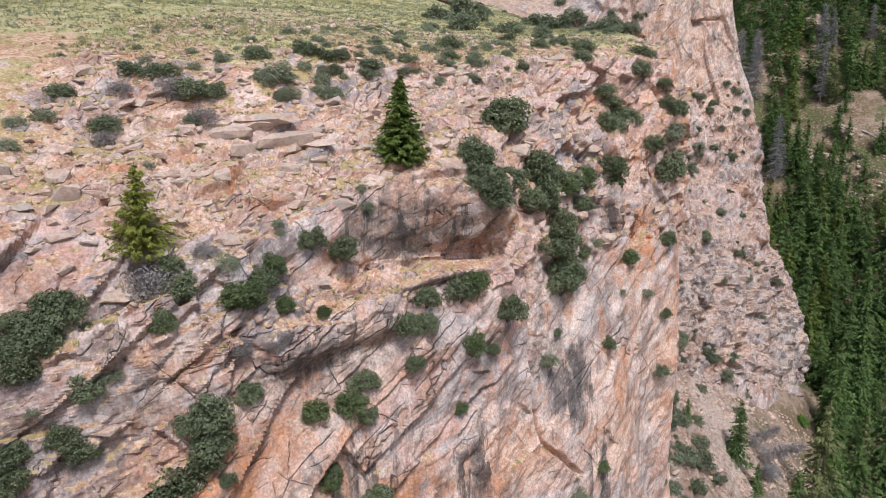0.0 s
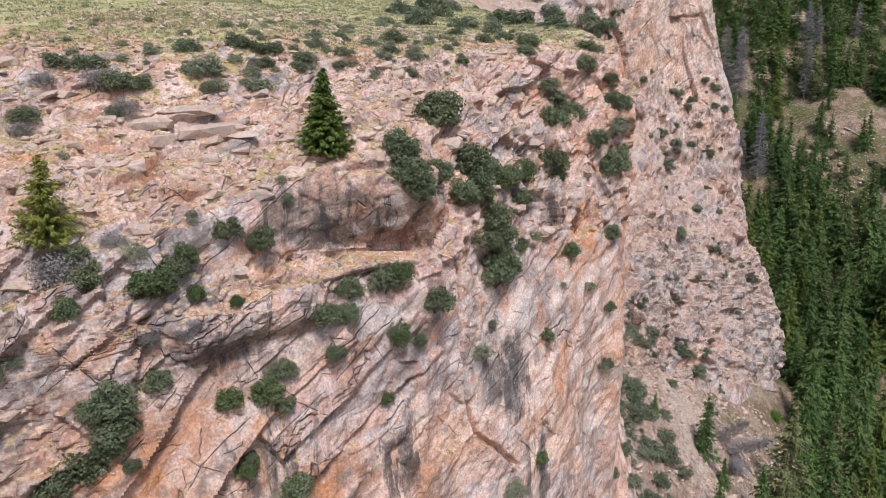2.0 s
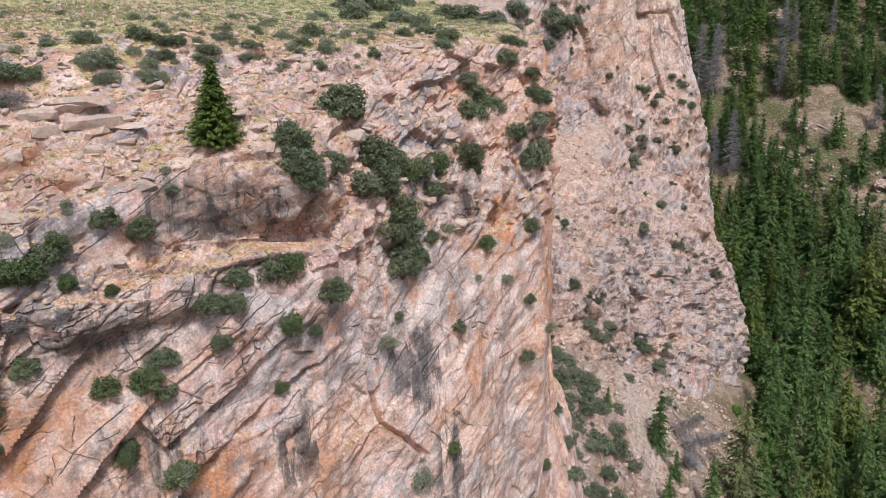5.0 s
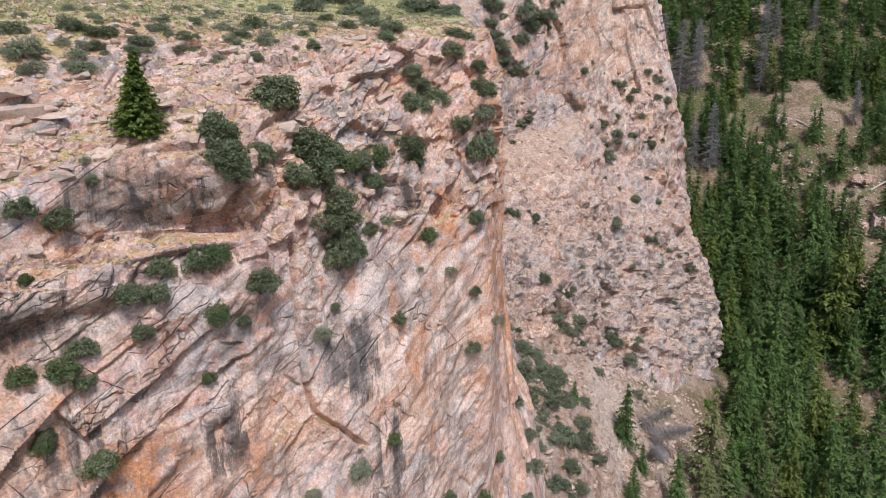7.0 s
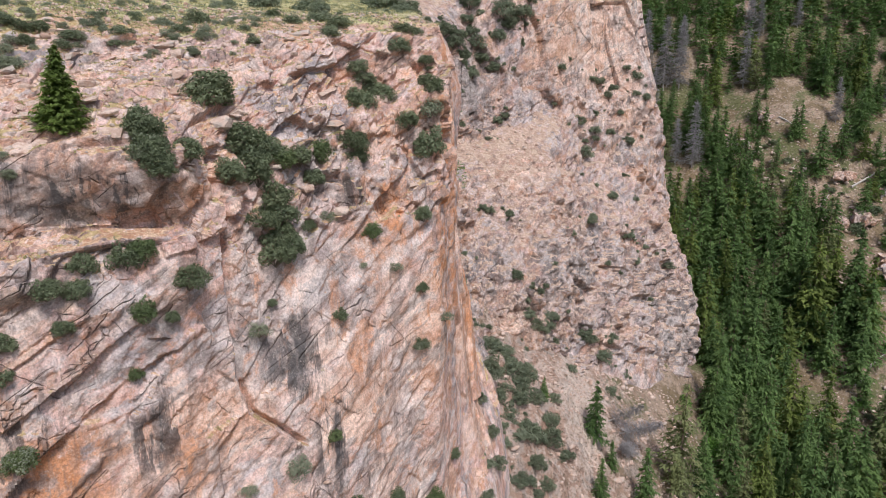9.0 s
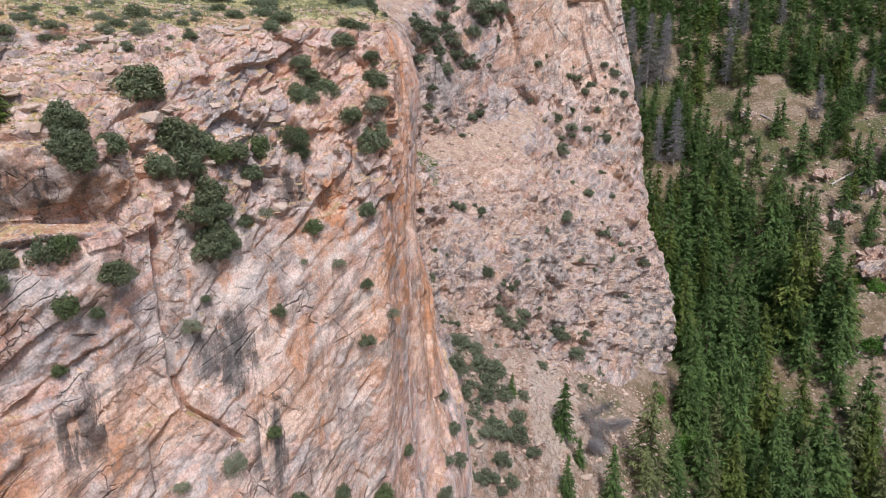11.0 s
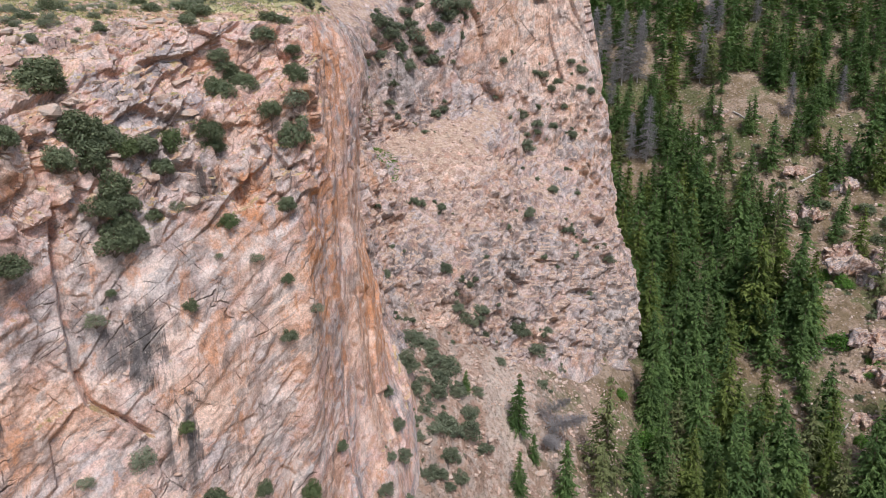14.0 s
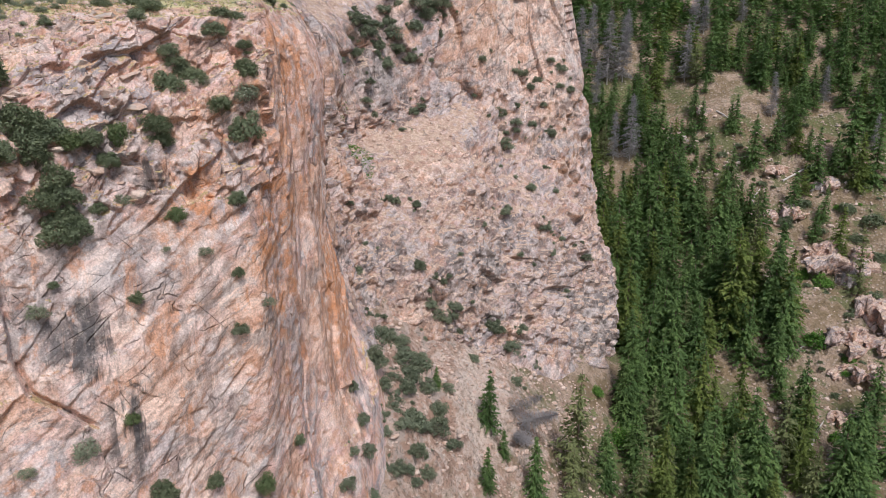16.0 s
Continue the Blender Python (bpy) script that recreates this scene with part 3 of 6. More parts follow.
def eased(a, times):
    """Evens out an array over its neighbours."""
    for k in range(times):
        b = np.pad(a, ((1, 1), (1, 1), (0, 0)), mode="edge")
        a = (b[:-2, 1:-1] + b[2:, 1:-1] + b[1:-1, :-2] + b[1:-1, 2:] + 2 * a) / 6
    return a


base = eased(base, 4)
nrm = eased(normals(base), 30)
nrm /= np.linalg.norm(nrm, axis=2, keepdims=True)
if nrm[len(nrm) // 4, len(at_v) // 2, 1] > 0:
    nrm = -nrm
flat_p, flat_n = base.reshape(-1, 3), nrm.reshape(-1, 3)
steep = 1 - smooth(flat_n[:, 2], 0.45, 0.85)
v_all = np.tile(at_v, len(at_u))
rocky = smooth(v_all, knots_v[2] - 3, knots_v[2] + 1.5)
far_side = smooth(flat_p[:, 1], 84, 96)
calm = smooth(flat_p[:, 0], 2.5, 7) * smooth(33 - flat_p[:, 2], -1, 4) * (1 - far_side)


def ridge(joint, width):
    return 1 - smooth(joint, 0.0, width)


def bands(p, along, across, width, length, seed):
    """Long slabs laid like courses: returns the height of each, and the way to its lower edge (0 to 1)."""
    a, w = p @ np.array(along), p @ np.array(across)
    i = np.floor(w / width)
    shift = hashed(i, i * 0, i * 0, seed)
    q = a / length + shift[0] * 7
    j = np.floor(q)
    r = hashed(i, j, i * 0, seed + 1)
    f = w / width - i
    end = np.minimum(q - j, 1 - q + j) * length
    return r[0] * 2 - 1 + (r[1] - 0.5) * (q - j - 0.5) * 1.2, f, np.minimum(np.minimum(f, 1 - f) * width, end)


def where(mask, fn):
    """Works a pattern out only where it is wanted; 0 elsewhere."""
    parts = fn(np.nonzero(mask)[0])
    out = []
    for part in parts:
        full = np.zeros(len(mask))
        full[mask] = part
        out.append(full)
    return out


px, py, pz = flat_p.T
tower = far_side * smooth(pz, 30, 36)
visible = (v_all > knots_v[2] - 3.5) & (v_all < knots_v[10]) & (px > -24)
near_rock, far_rock = visible & (far_side < 1), visible & (far_side > 0)
warp = np.stack(sum([where(visible, lambda k, s=s: [fbm(flat_p[k], 4.0, 4, s)]) for s in (71, 72, 73)], []), 1)
sway = np.stack(sum([where(visible, lambda k, s=s: [value_noise(flat_p[k], 11.0, s)]) for s in (75, 76, 77)], []), 1)
bent = flat_p + 0.12 * warp
# Slabs that lean up to the right along the near cliff
ALONG, ACROSS = (0.66, 0.56, 0.5), (-0.38, -0.33, 0.865)
STEEP_ALONG, STEEP_ACROSS = (0.6, 0.5, 0.62), (-0.475, -0.4, 0.785)
swayed = bent + 1.3 * sway
s1, f1, e1 = where(near_rock, lambda k: bands(swayed[k], ALONG, ACROSS, 2.3, 7.5, 81))
s2, f2, e2 = where(near_rock, lambda k: bands(swayed[k], ALONG, ACROSS, 0.75, 2.8, 84))
s3, f3, e3 = where(near_rock, lambda k: bands(swayed[k], STEEP_ALONG, STEEP_ACROSS, 1.25, 5.5, 90))
b1, j1 = where(near_rock, lambda k: blocks(turned(bent[k], 0, -40, 36), (4.2, 2.4, 2.2), 11, 0.6))
b2, j2 = where(near_rock, lambda k: blocks(turned(bent[k], 0, -20, 36), (1.5, 1.1, 1.7), 12, 0.7))
b3, j3 = where(visible, lambda k: blocks(turned(bent[k], 0, -40, 36), (1.3, 0.5, 0.42), 13, 0.8))
b9, j9 = where(near_rock, lambda k: blocks(turned(bent[k], 6, -25, 36), (0.5, 0.26, 0.22), 19, 0.8))
b4, j4 = where(visible, lambda k: blocks(turned(bent[k], 4, -8, 30), (3.2, 3.2, 9), 14, 0.5))
b5, j5 = where(far_rock, lambda k: blocks(turned(bent[k] + 2 * sway[k], 12, 18, 30), (5.5, 4.5, 7), 15, 0.5))
b6, j6 = where(far_rock, lambda k: blocks(turned(bent[k], 12, 18, 30), (1.9, 1.5, 3.4), 16, 0.6))
broken, streaky, rough = where(visible, lambda k: [smooth(fbm(flat_p[k], 6.0, 3, 33), -0.25, 0.25), smooth(fbm(flat_p[k], 7.0, 3, 34), -0.45, 0.05), np.abs(fbm(flat_p[k], 1.5, 5, 35)) - 0.3])
b10, j10 = where(far_rock, lambda k: blocks(turned(bent[k] + sway[k], 3, -6, 30), (6.5, 6.5, 18), 24, 0.6))
b7, j7 = where(far_rock, lambda k: blocks(turned(bent[k], 10, -30, 20), (1.3, 1.0, 0.9), 17, 0.8))
b8, j8 = where(near_rock & (py > 54), lambda k: blocks(turned(bent[k], 5, 0, 4), (3.4, 2.8, 13), 18, 0.5))
side = smooth(py, 55, 58) * (1 - far_side)
boss = np.exp(-((((px + 1.2) / 5.2) ** 2 + ((pz - 33.1) / 2.3) ** 2) ** 2)) * smooth(39 - py, 0, 1)
left = smooth(4.5 - px, 0, 5.0) * (1 - 0.8 * boss)
broken = broken * (1 - 0.75 * smooth(px, -8.5, -5.5) * smooth(30.5 - pz, 0, 2) * (1 - far_side))
upper = smooth(pz, 26.5, 30.5) * smooth(px, 2, 6) * (1 - side)
slabby = left * streaky * (1 - 0.75 * smooth(pz, 27.0, 28.8) * smooth(px, -9, -6))
blocky = np.maximum(broken * (1 - 0.85 * calm), 0.9 * upper) * (1 - 0.85 * boss) * (1 - side)
smooth_wall = (1 - left) * (1 - side)
# the flank: a grey chimney between two bright pillars
pillars = 0.5 * np.exp(-((py - 57.5) / 2.2) ** 2) - 0.75 * np.exp(-((py - 63.0 - 0.05 * (pz - 20)) / 2.6) ** 4) + 0.45 * np.exp(-((py - 75) / 4.5) ** 4)
face = slabby * (0.42 * s1 - 0.4 * (f1 - 0.5) + 0.07 * s2 - 0.04 * (f2 - 0.5) - 0.07 * ridge(e1, 0.06)) + blocky * (0.46 * b1 + 0.3 * b2 - 0.08 * ridge(j2, 0.06))
face += smooth_wall * (0.04 * s3 - 0.05 * (f3 - 0.5) + 0.05 * b4 + 0.08 * b1 + 0.04 * b2) + ((0.03 + 0.12 * blocky) * b3 + (0.01 + 0.035 * blocky) * b9) * (1 - 0.4 * boss) * (1 - 0.8 * side) + side * (0.3 * b8 + 0.12 * b2 + 0.03 * b3 + pillars)
face += (0.08 * rough + 0.12 * warp[:, 0]) * (1 - 0.6 * side)
s4, f4, e4 = where(near_rock & (px < 9), lambda k: bands(bent[k], (0.77, 0.62, 0.12), (-0.1, -0.08, 0.99), 0.95, 3.2, 93))
face += left * (1 - 0.6 * slabby) * (0.05 * s4 - 0.05 * (f4 - 0.5) - 0.05 * ridge(e4, 0.04))
# Two rounded swells under the ledge
face += 0.75 * np.exp(-((pz - 29.2 - 0.06 * (px + 4)) / 1.05) ** 4) * smooth(px, -8.5, -7) * smooth(-1.4 - px, 0, 1.0) * (1 - far_side)
face += 0.6 * np.exp(-(((px + 0.6) / 1.5) ** 2 + ((pz - 27.2) / 1.3) ** 2)) * (1 - far_side)
# The long open joint that parts the smooth wall from the slabs
open_x = np.interp(pz, [15.5, 17.4, 18.7, 21, 24.1, 27.5, 31, 35], [8.8, 7.3, 6.0, 5.3, 5.1, 4.95, 4.8, 4.5])
gap = px - open_x + 0.12 * warp[:, 0]
near_face = (1 - far_side) * (pz < 35) * (pz > 15.5)
face += near_face * (0.35 * np.exp(-np.clip(-gap, 0, 9) / 1.2) * (gap < 0) - 0.75 * ridge(np.abs(gap), 0.3))
cliffs_far = (1 - tower) * (1.0 * b5 + 0.5 * b6 + 0.3 * b7 - 0.12 * ridge(j6, 0.05) - 0.08 * ridge(j7, 0.06)) + tower * (1.3 * b10 + 0.3 * b4 + 0.1 * b6 - 0.5 * ridge(j10, 0.03)) + (0.1 * b3 + 0.28 * rough + 0.4 * warp[:, 1]) * (1 - 0.85 * tower)
# A block at the tower's foot stands out over a slanting joint
over = pz - (31 - 0.74 * (px - 41.5)) + 0.5 * warp[:, 2]
block_foot = smooth(px, 40, 43) * smooth(60 - px, 0, 4) * smooth(py, 128, 133)
cliffs_far += block_foot * (1.5 * np.exp(-np.clip(over, 0, 30) / 5) * (over > 0) - 0.8 * ridge(np.abs(over), 0.7))
face = face * (1 - far_side) + cliffs_far * far_side
# Bedded ledges on the slope under the plateau's edge
shelf = visible & (steep < 1)
bed = turned(bent + 0.5 * sway, 10, -7, 16)
c1, k1 = where(shelf, lambda k: blocks(bed[k], (4.2, 2.6, 0.8), 21, 0.35))
c2, k2 = where(shelf, lambda k: blocks(bed[k], (1.5, 1.0, 0.42), 22, 0.5))
c3, k3 = where(shelf, lambda k: blocks(bed[k], (0.5, 0.4, 0.25), 23, 0.6))
patchy, knobs = where(shelf, lambda k: [smooth(fbm(flat_p[k], 5.0, 3, 41), -0.4, 0.15), fbm(flat_p[k], 3, 4, 42)])
ledge = patchy * (0.3 * c1 + 0.2 * c2 + 0.07 * c3 - 0.12 * ridge(k1, 0.06) - 0.08 * ridge(k2, 0.08)) + 0.05 * c3 + 0.16 * knobs
plain = 0.25 * fbm(flat_p, 9, 3, 51)
lift = rocky * (steep * face + (1 - steep) * (1 - 0.65 * far_side) * ledge) + (1 - rocky) * plain
# worn edges: the steps between blocks are rounded, the fine relief stays
worn = eased(lift.reshape(*base.shape[:2], 1), 1).reshape(-1)
lift = worn + 0.12 * (lift - worn)
rock_at = (flat_p + flat_n * lift[:, None]).reshape(base.shape)

split = int(np.searchsorted(at_u, knots_u[16]))
rim = int(np.searchsorted(at_v, knots_v[2]))
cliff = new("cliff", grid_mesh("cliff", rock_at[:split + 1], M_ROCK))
tagged(cliff, "pink granite cliff with grey stains, ledges and joints", "cliff", kind="structure")
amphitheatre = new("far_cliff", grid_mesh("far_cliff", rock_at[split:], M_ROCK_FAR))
tagged(amphitheatre, "tall pinkish grey granite cliff above the wooded valley", "cliff", kind="structure")


# ---- the valley ground ----
def soft_plus(a, k):
    return k * np.logaddexp(0, a / k)


def ground_height(x, y):
    foot = 61 + 0.6 * (np.minimum(y, 122) - 90)
    ramp = np.minimum(0.85 * soft_plus(foot - x, 3.0), 40) * (1 - smooth(y, 120, 145))
    slope = soft_plus(2 + 0.26 * (x - 80) + 0.69 * (y - 122), 4.0)
    p = np.stack([x, y, np.zeros_like(x)], -1).reshape(-1, 3)
    rough = (1.6 * fbm(p, 22, 4, 61) + 0.25 * fbm(p, 2.5, 3, 62)).reshape(x.shape)
    outcrop = np.exp(-(((x - 32) / 13) ** 2 + ((y - 82) / 16) ** 2) ** 2) + 0.8 * smooth(x, 96, 104) * smooth(186 - y, 0, 10) * smooth(150 - x, 0, 10)
    q = p.copy()
    q[:, 2] = (-28 + ramp + slope).reshape(-1)
    lumps, _ = blocks(q, (3.4, 3.0, 3.0), 63, 0.8)
    small, _ = blocks(q, (1.3, 1.2, 1.2), 64, 0.8)
    rough += outcrop * (0.75 * lumps + 0.3 * small).reshape(x.shape)
    knoll = 4 * np.exp(-(((x - 112) / 11) ** 2 + ((y - 186) / 14) ** 2))
    return -28 + ramp + slope + rough + knoll


gx, gy = np.concatenate([np.arange(-60, 20, 4.0), np.arange(20, 150, 0.75), np.arange(150, 420, 5.0)]), np.concatenate([np.arange(-80, 40, 5.0), np.arange(40, 230, 0.85), np.arange(230, 600, 6.0)])
GX, GY = np.meshgrid(gx, gy, indexing="ij")
GZ = ground_height(GX, GY)
ground = new("ground", grid_mesh("ground", np.stack([GX, GY, GZ], -1)[::-1], M_GROUND))
tagged(ground, "steep valley ground of gravel, scree and dry grass", "ground", kind="structure")
for sheet, crease in ((cliff, 27), (amphitheatre, 30), (ground, 35)):
    sheet.data.polygons.foreach_set("use_smooth", [True] * len(sheet.data.polygons))
    sheet.data.set_sharp_from_angle(angle=radians(crease))


# ---- plants ----
def soup(name, verts, faces, material):
    """A mesh from arrays of corners and faces of equal length."""
    mesh = bpy.data.meshes.new(name)
    n, k = faces.shape
    mesh.vertices.add(len(verts))
    mesh.vertices.foreach_set("co", verts.reshape(-1).astype(np.float32))
    mesh.loops.add(n * k)
    mesh.loops.foreach_set("vertex_index", faces.reshape(-1).astype(np.int32))
    mesh.polygons.add(n)
    mesh.polygons.foreach_set("loop_start", np.arange(0, n * k, k, dtype=np.int32))
    mesh.update(calc_edges=True)
    mesh.materials.append(material)
    return mesh


def blades(centres, out, side, length, width):
    """Pointed leaves: each from its centre along out, wide along side."""
    tip, root = centres + out * length[:, None], centres - out * length[:, None] * 0.45
    v = np.stack([root + side * width[:, None], root - side * width[:, None], tip], 1).reshape(-1, 3)
    return v, np.arange(len(v)).reshape(-1, 3)


def unit(a):
    return a / (np.linalg.norm(a, axis=-1, keepdims=True) + 1e-9)


def tube(a, b, ra, rb, sides=5):
    """A tapered limb between two points."""
    d = unit(b - a)
    u = unit(np.cross(d, (0.3, 0.9, 0.31)))
    w = np.cross(d, u)
    ang = np.arange(sides) * 2 * np.pi / sides
    ring = np.cos(ang)[:, None] * u + np.sin(ang)[:, None] * w
    v = np.concatenate([a + ring * ra, b + ring * rb])
    f = np.array([[i, (i + 1) % sides, sides + (i + 1) % sides, sides + i] for i in range(sides)])
    return v, f


def branching(root, tips, ra, rb, sides=5):
    """Limbs that part from one foot."""
    v, f = tube(root, tips[0], ra, rb, sides)
    vs, fs = [v], [f]
    for k, tip in enumerate(tips[1:]):
        w, g = tube(root, tip, ra, rb, sides)
        vs.append(w[sides:])
        fs.append(np.where(g < sides, g, g + (k + 1) * sides))
    return np.concatenate(vs), np.concatenate(fs)


def joined(pieces):
    vs, fs, n = [], [], 0
    for v, f in pieces:
        vs.append(v)
        fs.append(f + n)
        n += len(v)
    return np.concatenate(vs), np.concatenate(fs)


def bush_meshes(seed, leaves, material, flat=0.75, leaf=0.045, limbs=7, lobes=15):
    """A bush one metre across: branches, and a dome of close clumps, each shingled with small leaves."""
    rng = np.random.default_rng(seed)
    a = np.arange(lobes) * 2.4 + rng.uniform(0, 6.28)
    lift = (np.arange(lobes) + 0.5) / lobes
    r = 0.31 * np.sqrt(1 - (0.9 * lift) ** 2) * rng.uniform(0.7, 1.18, lobes)
    c = np.stack([np.cos(a) * r, np.sin(a) * r * rng.uniform(0.8, 1.0), (0.1 + 0.5 * lift * rng.uniform(0.8, 1.2, lobes)) * flat], 1)
    size = rng.uniform(0.12, 0.22, lobes)
    which = rng.choice(lobes, leaves, p=size**2 / (size**2).sum())
    d = unit(rng.normal(size=(leaves, 3)) + (0, 0, 0.3))
    bumpy = 0.82 + 0.3 * rng.uniform(size=(lobes, 9))[which, (np.floor(np.arctan2(d[:, 1], d[:, 0]) * 1.4) + 4.5).astype(int) % 9]
    depth = (1 - rng.uniform(0, 1, leaves) ** 2.5 * 0.5) * bumpy
    p = c[which] + d * (size[which] * depth)[:, None] * (1, 1, 0.85)
    p += rng.normal(size=p.shape) * 0.012
    keep = p[:, 2] > -0.05
    p, d = p[keep], d[keep]
    face = unit(d + rng.normal(size=d.shape) * 0.45 + (0, 0, 0.2))
    out = unit(np.cross(face, rng.normal(size=d.shape)))
    side = np.cross(face, out)
    v, f = blades(p, out, side, leaf * rng.uniform(0.5, 1.0, len(p)), leaf * rng.uniform(0.28, 0.5, len(p)))
    crown = soup("foliage", v, f, material)
    wood = soup("stem", *branching(np.array([0, 0, -0.12]), [c[k * lobes // limbs] for k in range(limbs)], 0.022, 0.008), M_BARK)
    return crown, wood


def thing_of(name, meshes, label, category, group=""):
    """An empty at the foot with its parts."""
    ob = new(name)
    ob.empty_display_size = 0.2
    for mesh in meshes:
        p = new(mesh.name.split(".")[0], mesh)
        p.parent = ob
    return tagged(ob, label, category, group)


def fir_meshes(seed, levels, spread, material, droop=0.35, gaps=0.0, needle=0.05, per=12, step=0.02):
    """A conifer one metre high: trunk, and a crown of whorled drooping sprays."""
    rng = np.random.default_rng(seed)
    roots, outs, sides, lens, wids = [], [], [], [], []
    for k in range(levels):
        t = (k + rng.uniform(-0.3, 0.3)) / levels
        z = 0.06 + 0.92 * t
        reach = spread * (1 - t) ** 0.85 * rng.uniform(0.75, 1.15) + 0.012
        if rng.uniform() < gaps:
            reach *= 0.4
        for j in range(int(per * (1 - 0.45 * t))):
            a = rng.uniform(0, 2 * np.pi)
            rr = reach * rng.uniform(0.7, 1.08)
            along = np.array([np.cos(a), np.sin(a), 0])
            n = max(2, int(rr / step))
            s = (np.arange(n) + rng.uniform(0.2, 0.8, n)) / n
            p = along * (s * rr)[:, None]
            p[:, 2] = z - droop * rr * s**1.3 + 0.1 * rr * s**3
            p += rng.normal(size=p.shape) * 0.008
            o = unit(along + rng.normal(size=(n, 3)) * (0.6, 0.6, 0.2) + (0, 0, -0.5))
            roots.append(p), outs.append(o)
            sides.append(unit(np.cross(o, (0, 0, 1)) + rng.normal(size=(n, 3)) * 0.4))
            lens.append(rng.uniform(0.6, 1.1, n) * needle)
            wids.append(rng.uniform(0.2, 0.42, n) * needle)
    v, f = blades(np.concatenate(roots), np.concatenate(outs), np.concatenate(sides), np.concatenate(lens), np.concatenate(wids))
    crown = soup("crown", v, f, material)
    trunk = soup("trunk", *joined([tube(np.array([0, 0, -0.06]), np.array([0, 0, 0.5]), 0.016, 0.01, 6), tube(np.array([0, 0, 0.5]), np.array([0, 0, 0.99]), 0.01, 0.002, 6)]), M_BARK)
    return crown, trunk


def snag_meshes(seed):
    """A dead standing conifer: a silver trunk and bare drooping twigs."""
    rng = np.random.default_rng(seed)
    limbs = []
    for k in range(260):
        t = rng.uniform(0.1, 0.98)
        a = rng.uniform(0, 2 * np.pi)
        r = 0.19 * (1 - t) ** 0.7 * rng.uniform(0.5, 1.1) + 0.01
        p0 = np.array([0, 0, t])
        p1 = np.array([np.cos(a) * r, np.sin(a) * r, t - 0.3 * r])
        limbs.append(tube(p0, p1, 0.004, 0.0015, 3))
        for m in range(4):
            q = p0 + (p1 - p0) * rng.uniform(0.4, 1)
            limbs.append(tube(q, q + rng.normal(size=3) * (0.03, 0.03, 0.022), 0.0028, 0.0012, 3))
    twigs = soup("crown", *joined(limbs), M_DEADWOOD)
    trunk = soup("trunk", *joined([tube(np.array([0, 0, -0.05]), np.array([0, 0, 1.0]), 0.011, 0.002, 6)]), M_SILVER)
    return twigs, trunk


def set_down(master, x, y, z, size, turn, tall=1.0, lean=(0, 0)):
    """A copy of a plant, grown to its size, at its place."""
    ob = copy_thing(master, Matrix.Identity(4))
    ob.matrix_basis = Matrix.LocRotScale((x, y, z), Euler((radians(lean[0]), radians(lean[1]), turn)), (size, size, size * tall))
    return ob


def retire(masters):
    """Takes the models away once their copies stand."""
    for m in masters:
        for o in list(m.children_recursive) + [m]:
            bpy.data.objects.remove(o)


# ---- where the plants and stones stand: x, y, z, width or height ----
DARK_BUSHES_A = [
    (-14.8, 22.1, 27.0, 1.4), (-14.8, 22.5, 28.0, 1.3), (-13.5, 23.3, 27.9, 1.2), (-13.1, 23.6, 27.3, 1.3),
    (-15.0, 23.9, 30.4, 1.6), (-15.4, 24.0, 31.2, 1.4), (-15.4, 24.4, 31.9, 1.2), (-13.5, 24.4, 29.8, 1.5),
    (-14.7, 24.5, 31.2, 1.8), (-11.1, 24.6, 25.1, 1.7), (-14.9, 24.6, 31.8, 1.6), (-10.7, 25.0, 25.6, 2.2),
    (-14.4, 25.1, 32.4, 1.4), (-14.1, 25.3, 32.2, 1.9), (-10.2, 25.3, 24.9, 1.6), (-9.5, 25.4, 26.1, 1.5),
    (-9.9, 25.4, 27.5, 1.3), (-8.5, 25.5, 25.0, 0.8), (-13.4, 25.5, 31.2, 0.7), (-9.3, 25.9, 26.8, 1.9),
    (-9.4, 26.1, 27.9, 1.8), (-10.8, 26.2, 31.3, 1.2),
]
DARK_BUSHES_B = [
    (-8.9, 26.2, 27.2, 1.2), (-10.1, 27.6, 32.5, 1.6), (-10.6, 27.6, 33.0, 1.0), (-8.1, 27.7, 27.8, 1.3),
    (-8.1, 29.1, 31.4, 1.4), (-7.9, 29.5, 32.0, 1.7), (-5.2, 30.1, 22.7, 1.1), (-7.3, 30.2, 32.4, 1.1),
    (-3.9, 31.6, 25.0, 1.2), (-3.8, 31.7, 26.7, 1.5), (-6.1, 32.0, 33.4, 1.4), (-1.9, 32.8, 29.1, 1.7),
    (-5.0, 33.0, 32.8, 1.6), (-1.8, 33.6, 27.0, 1.2), (-15.7, 33.9, 38.5, 2.0), (-1.3, 34.5, 28.3, 1.4),
    (-18.3, 34.9, 39.8, 1.9), (-1.0, 34.9, 29.8, 1.4), (0.8, 36.1, 29.7, 1.6), (2.9, 36.7, 34.4, 1.2),
    (2.6, 36.9, 26.0, 0.7), (2.5, 36.9, 34.8, 1.5),
]
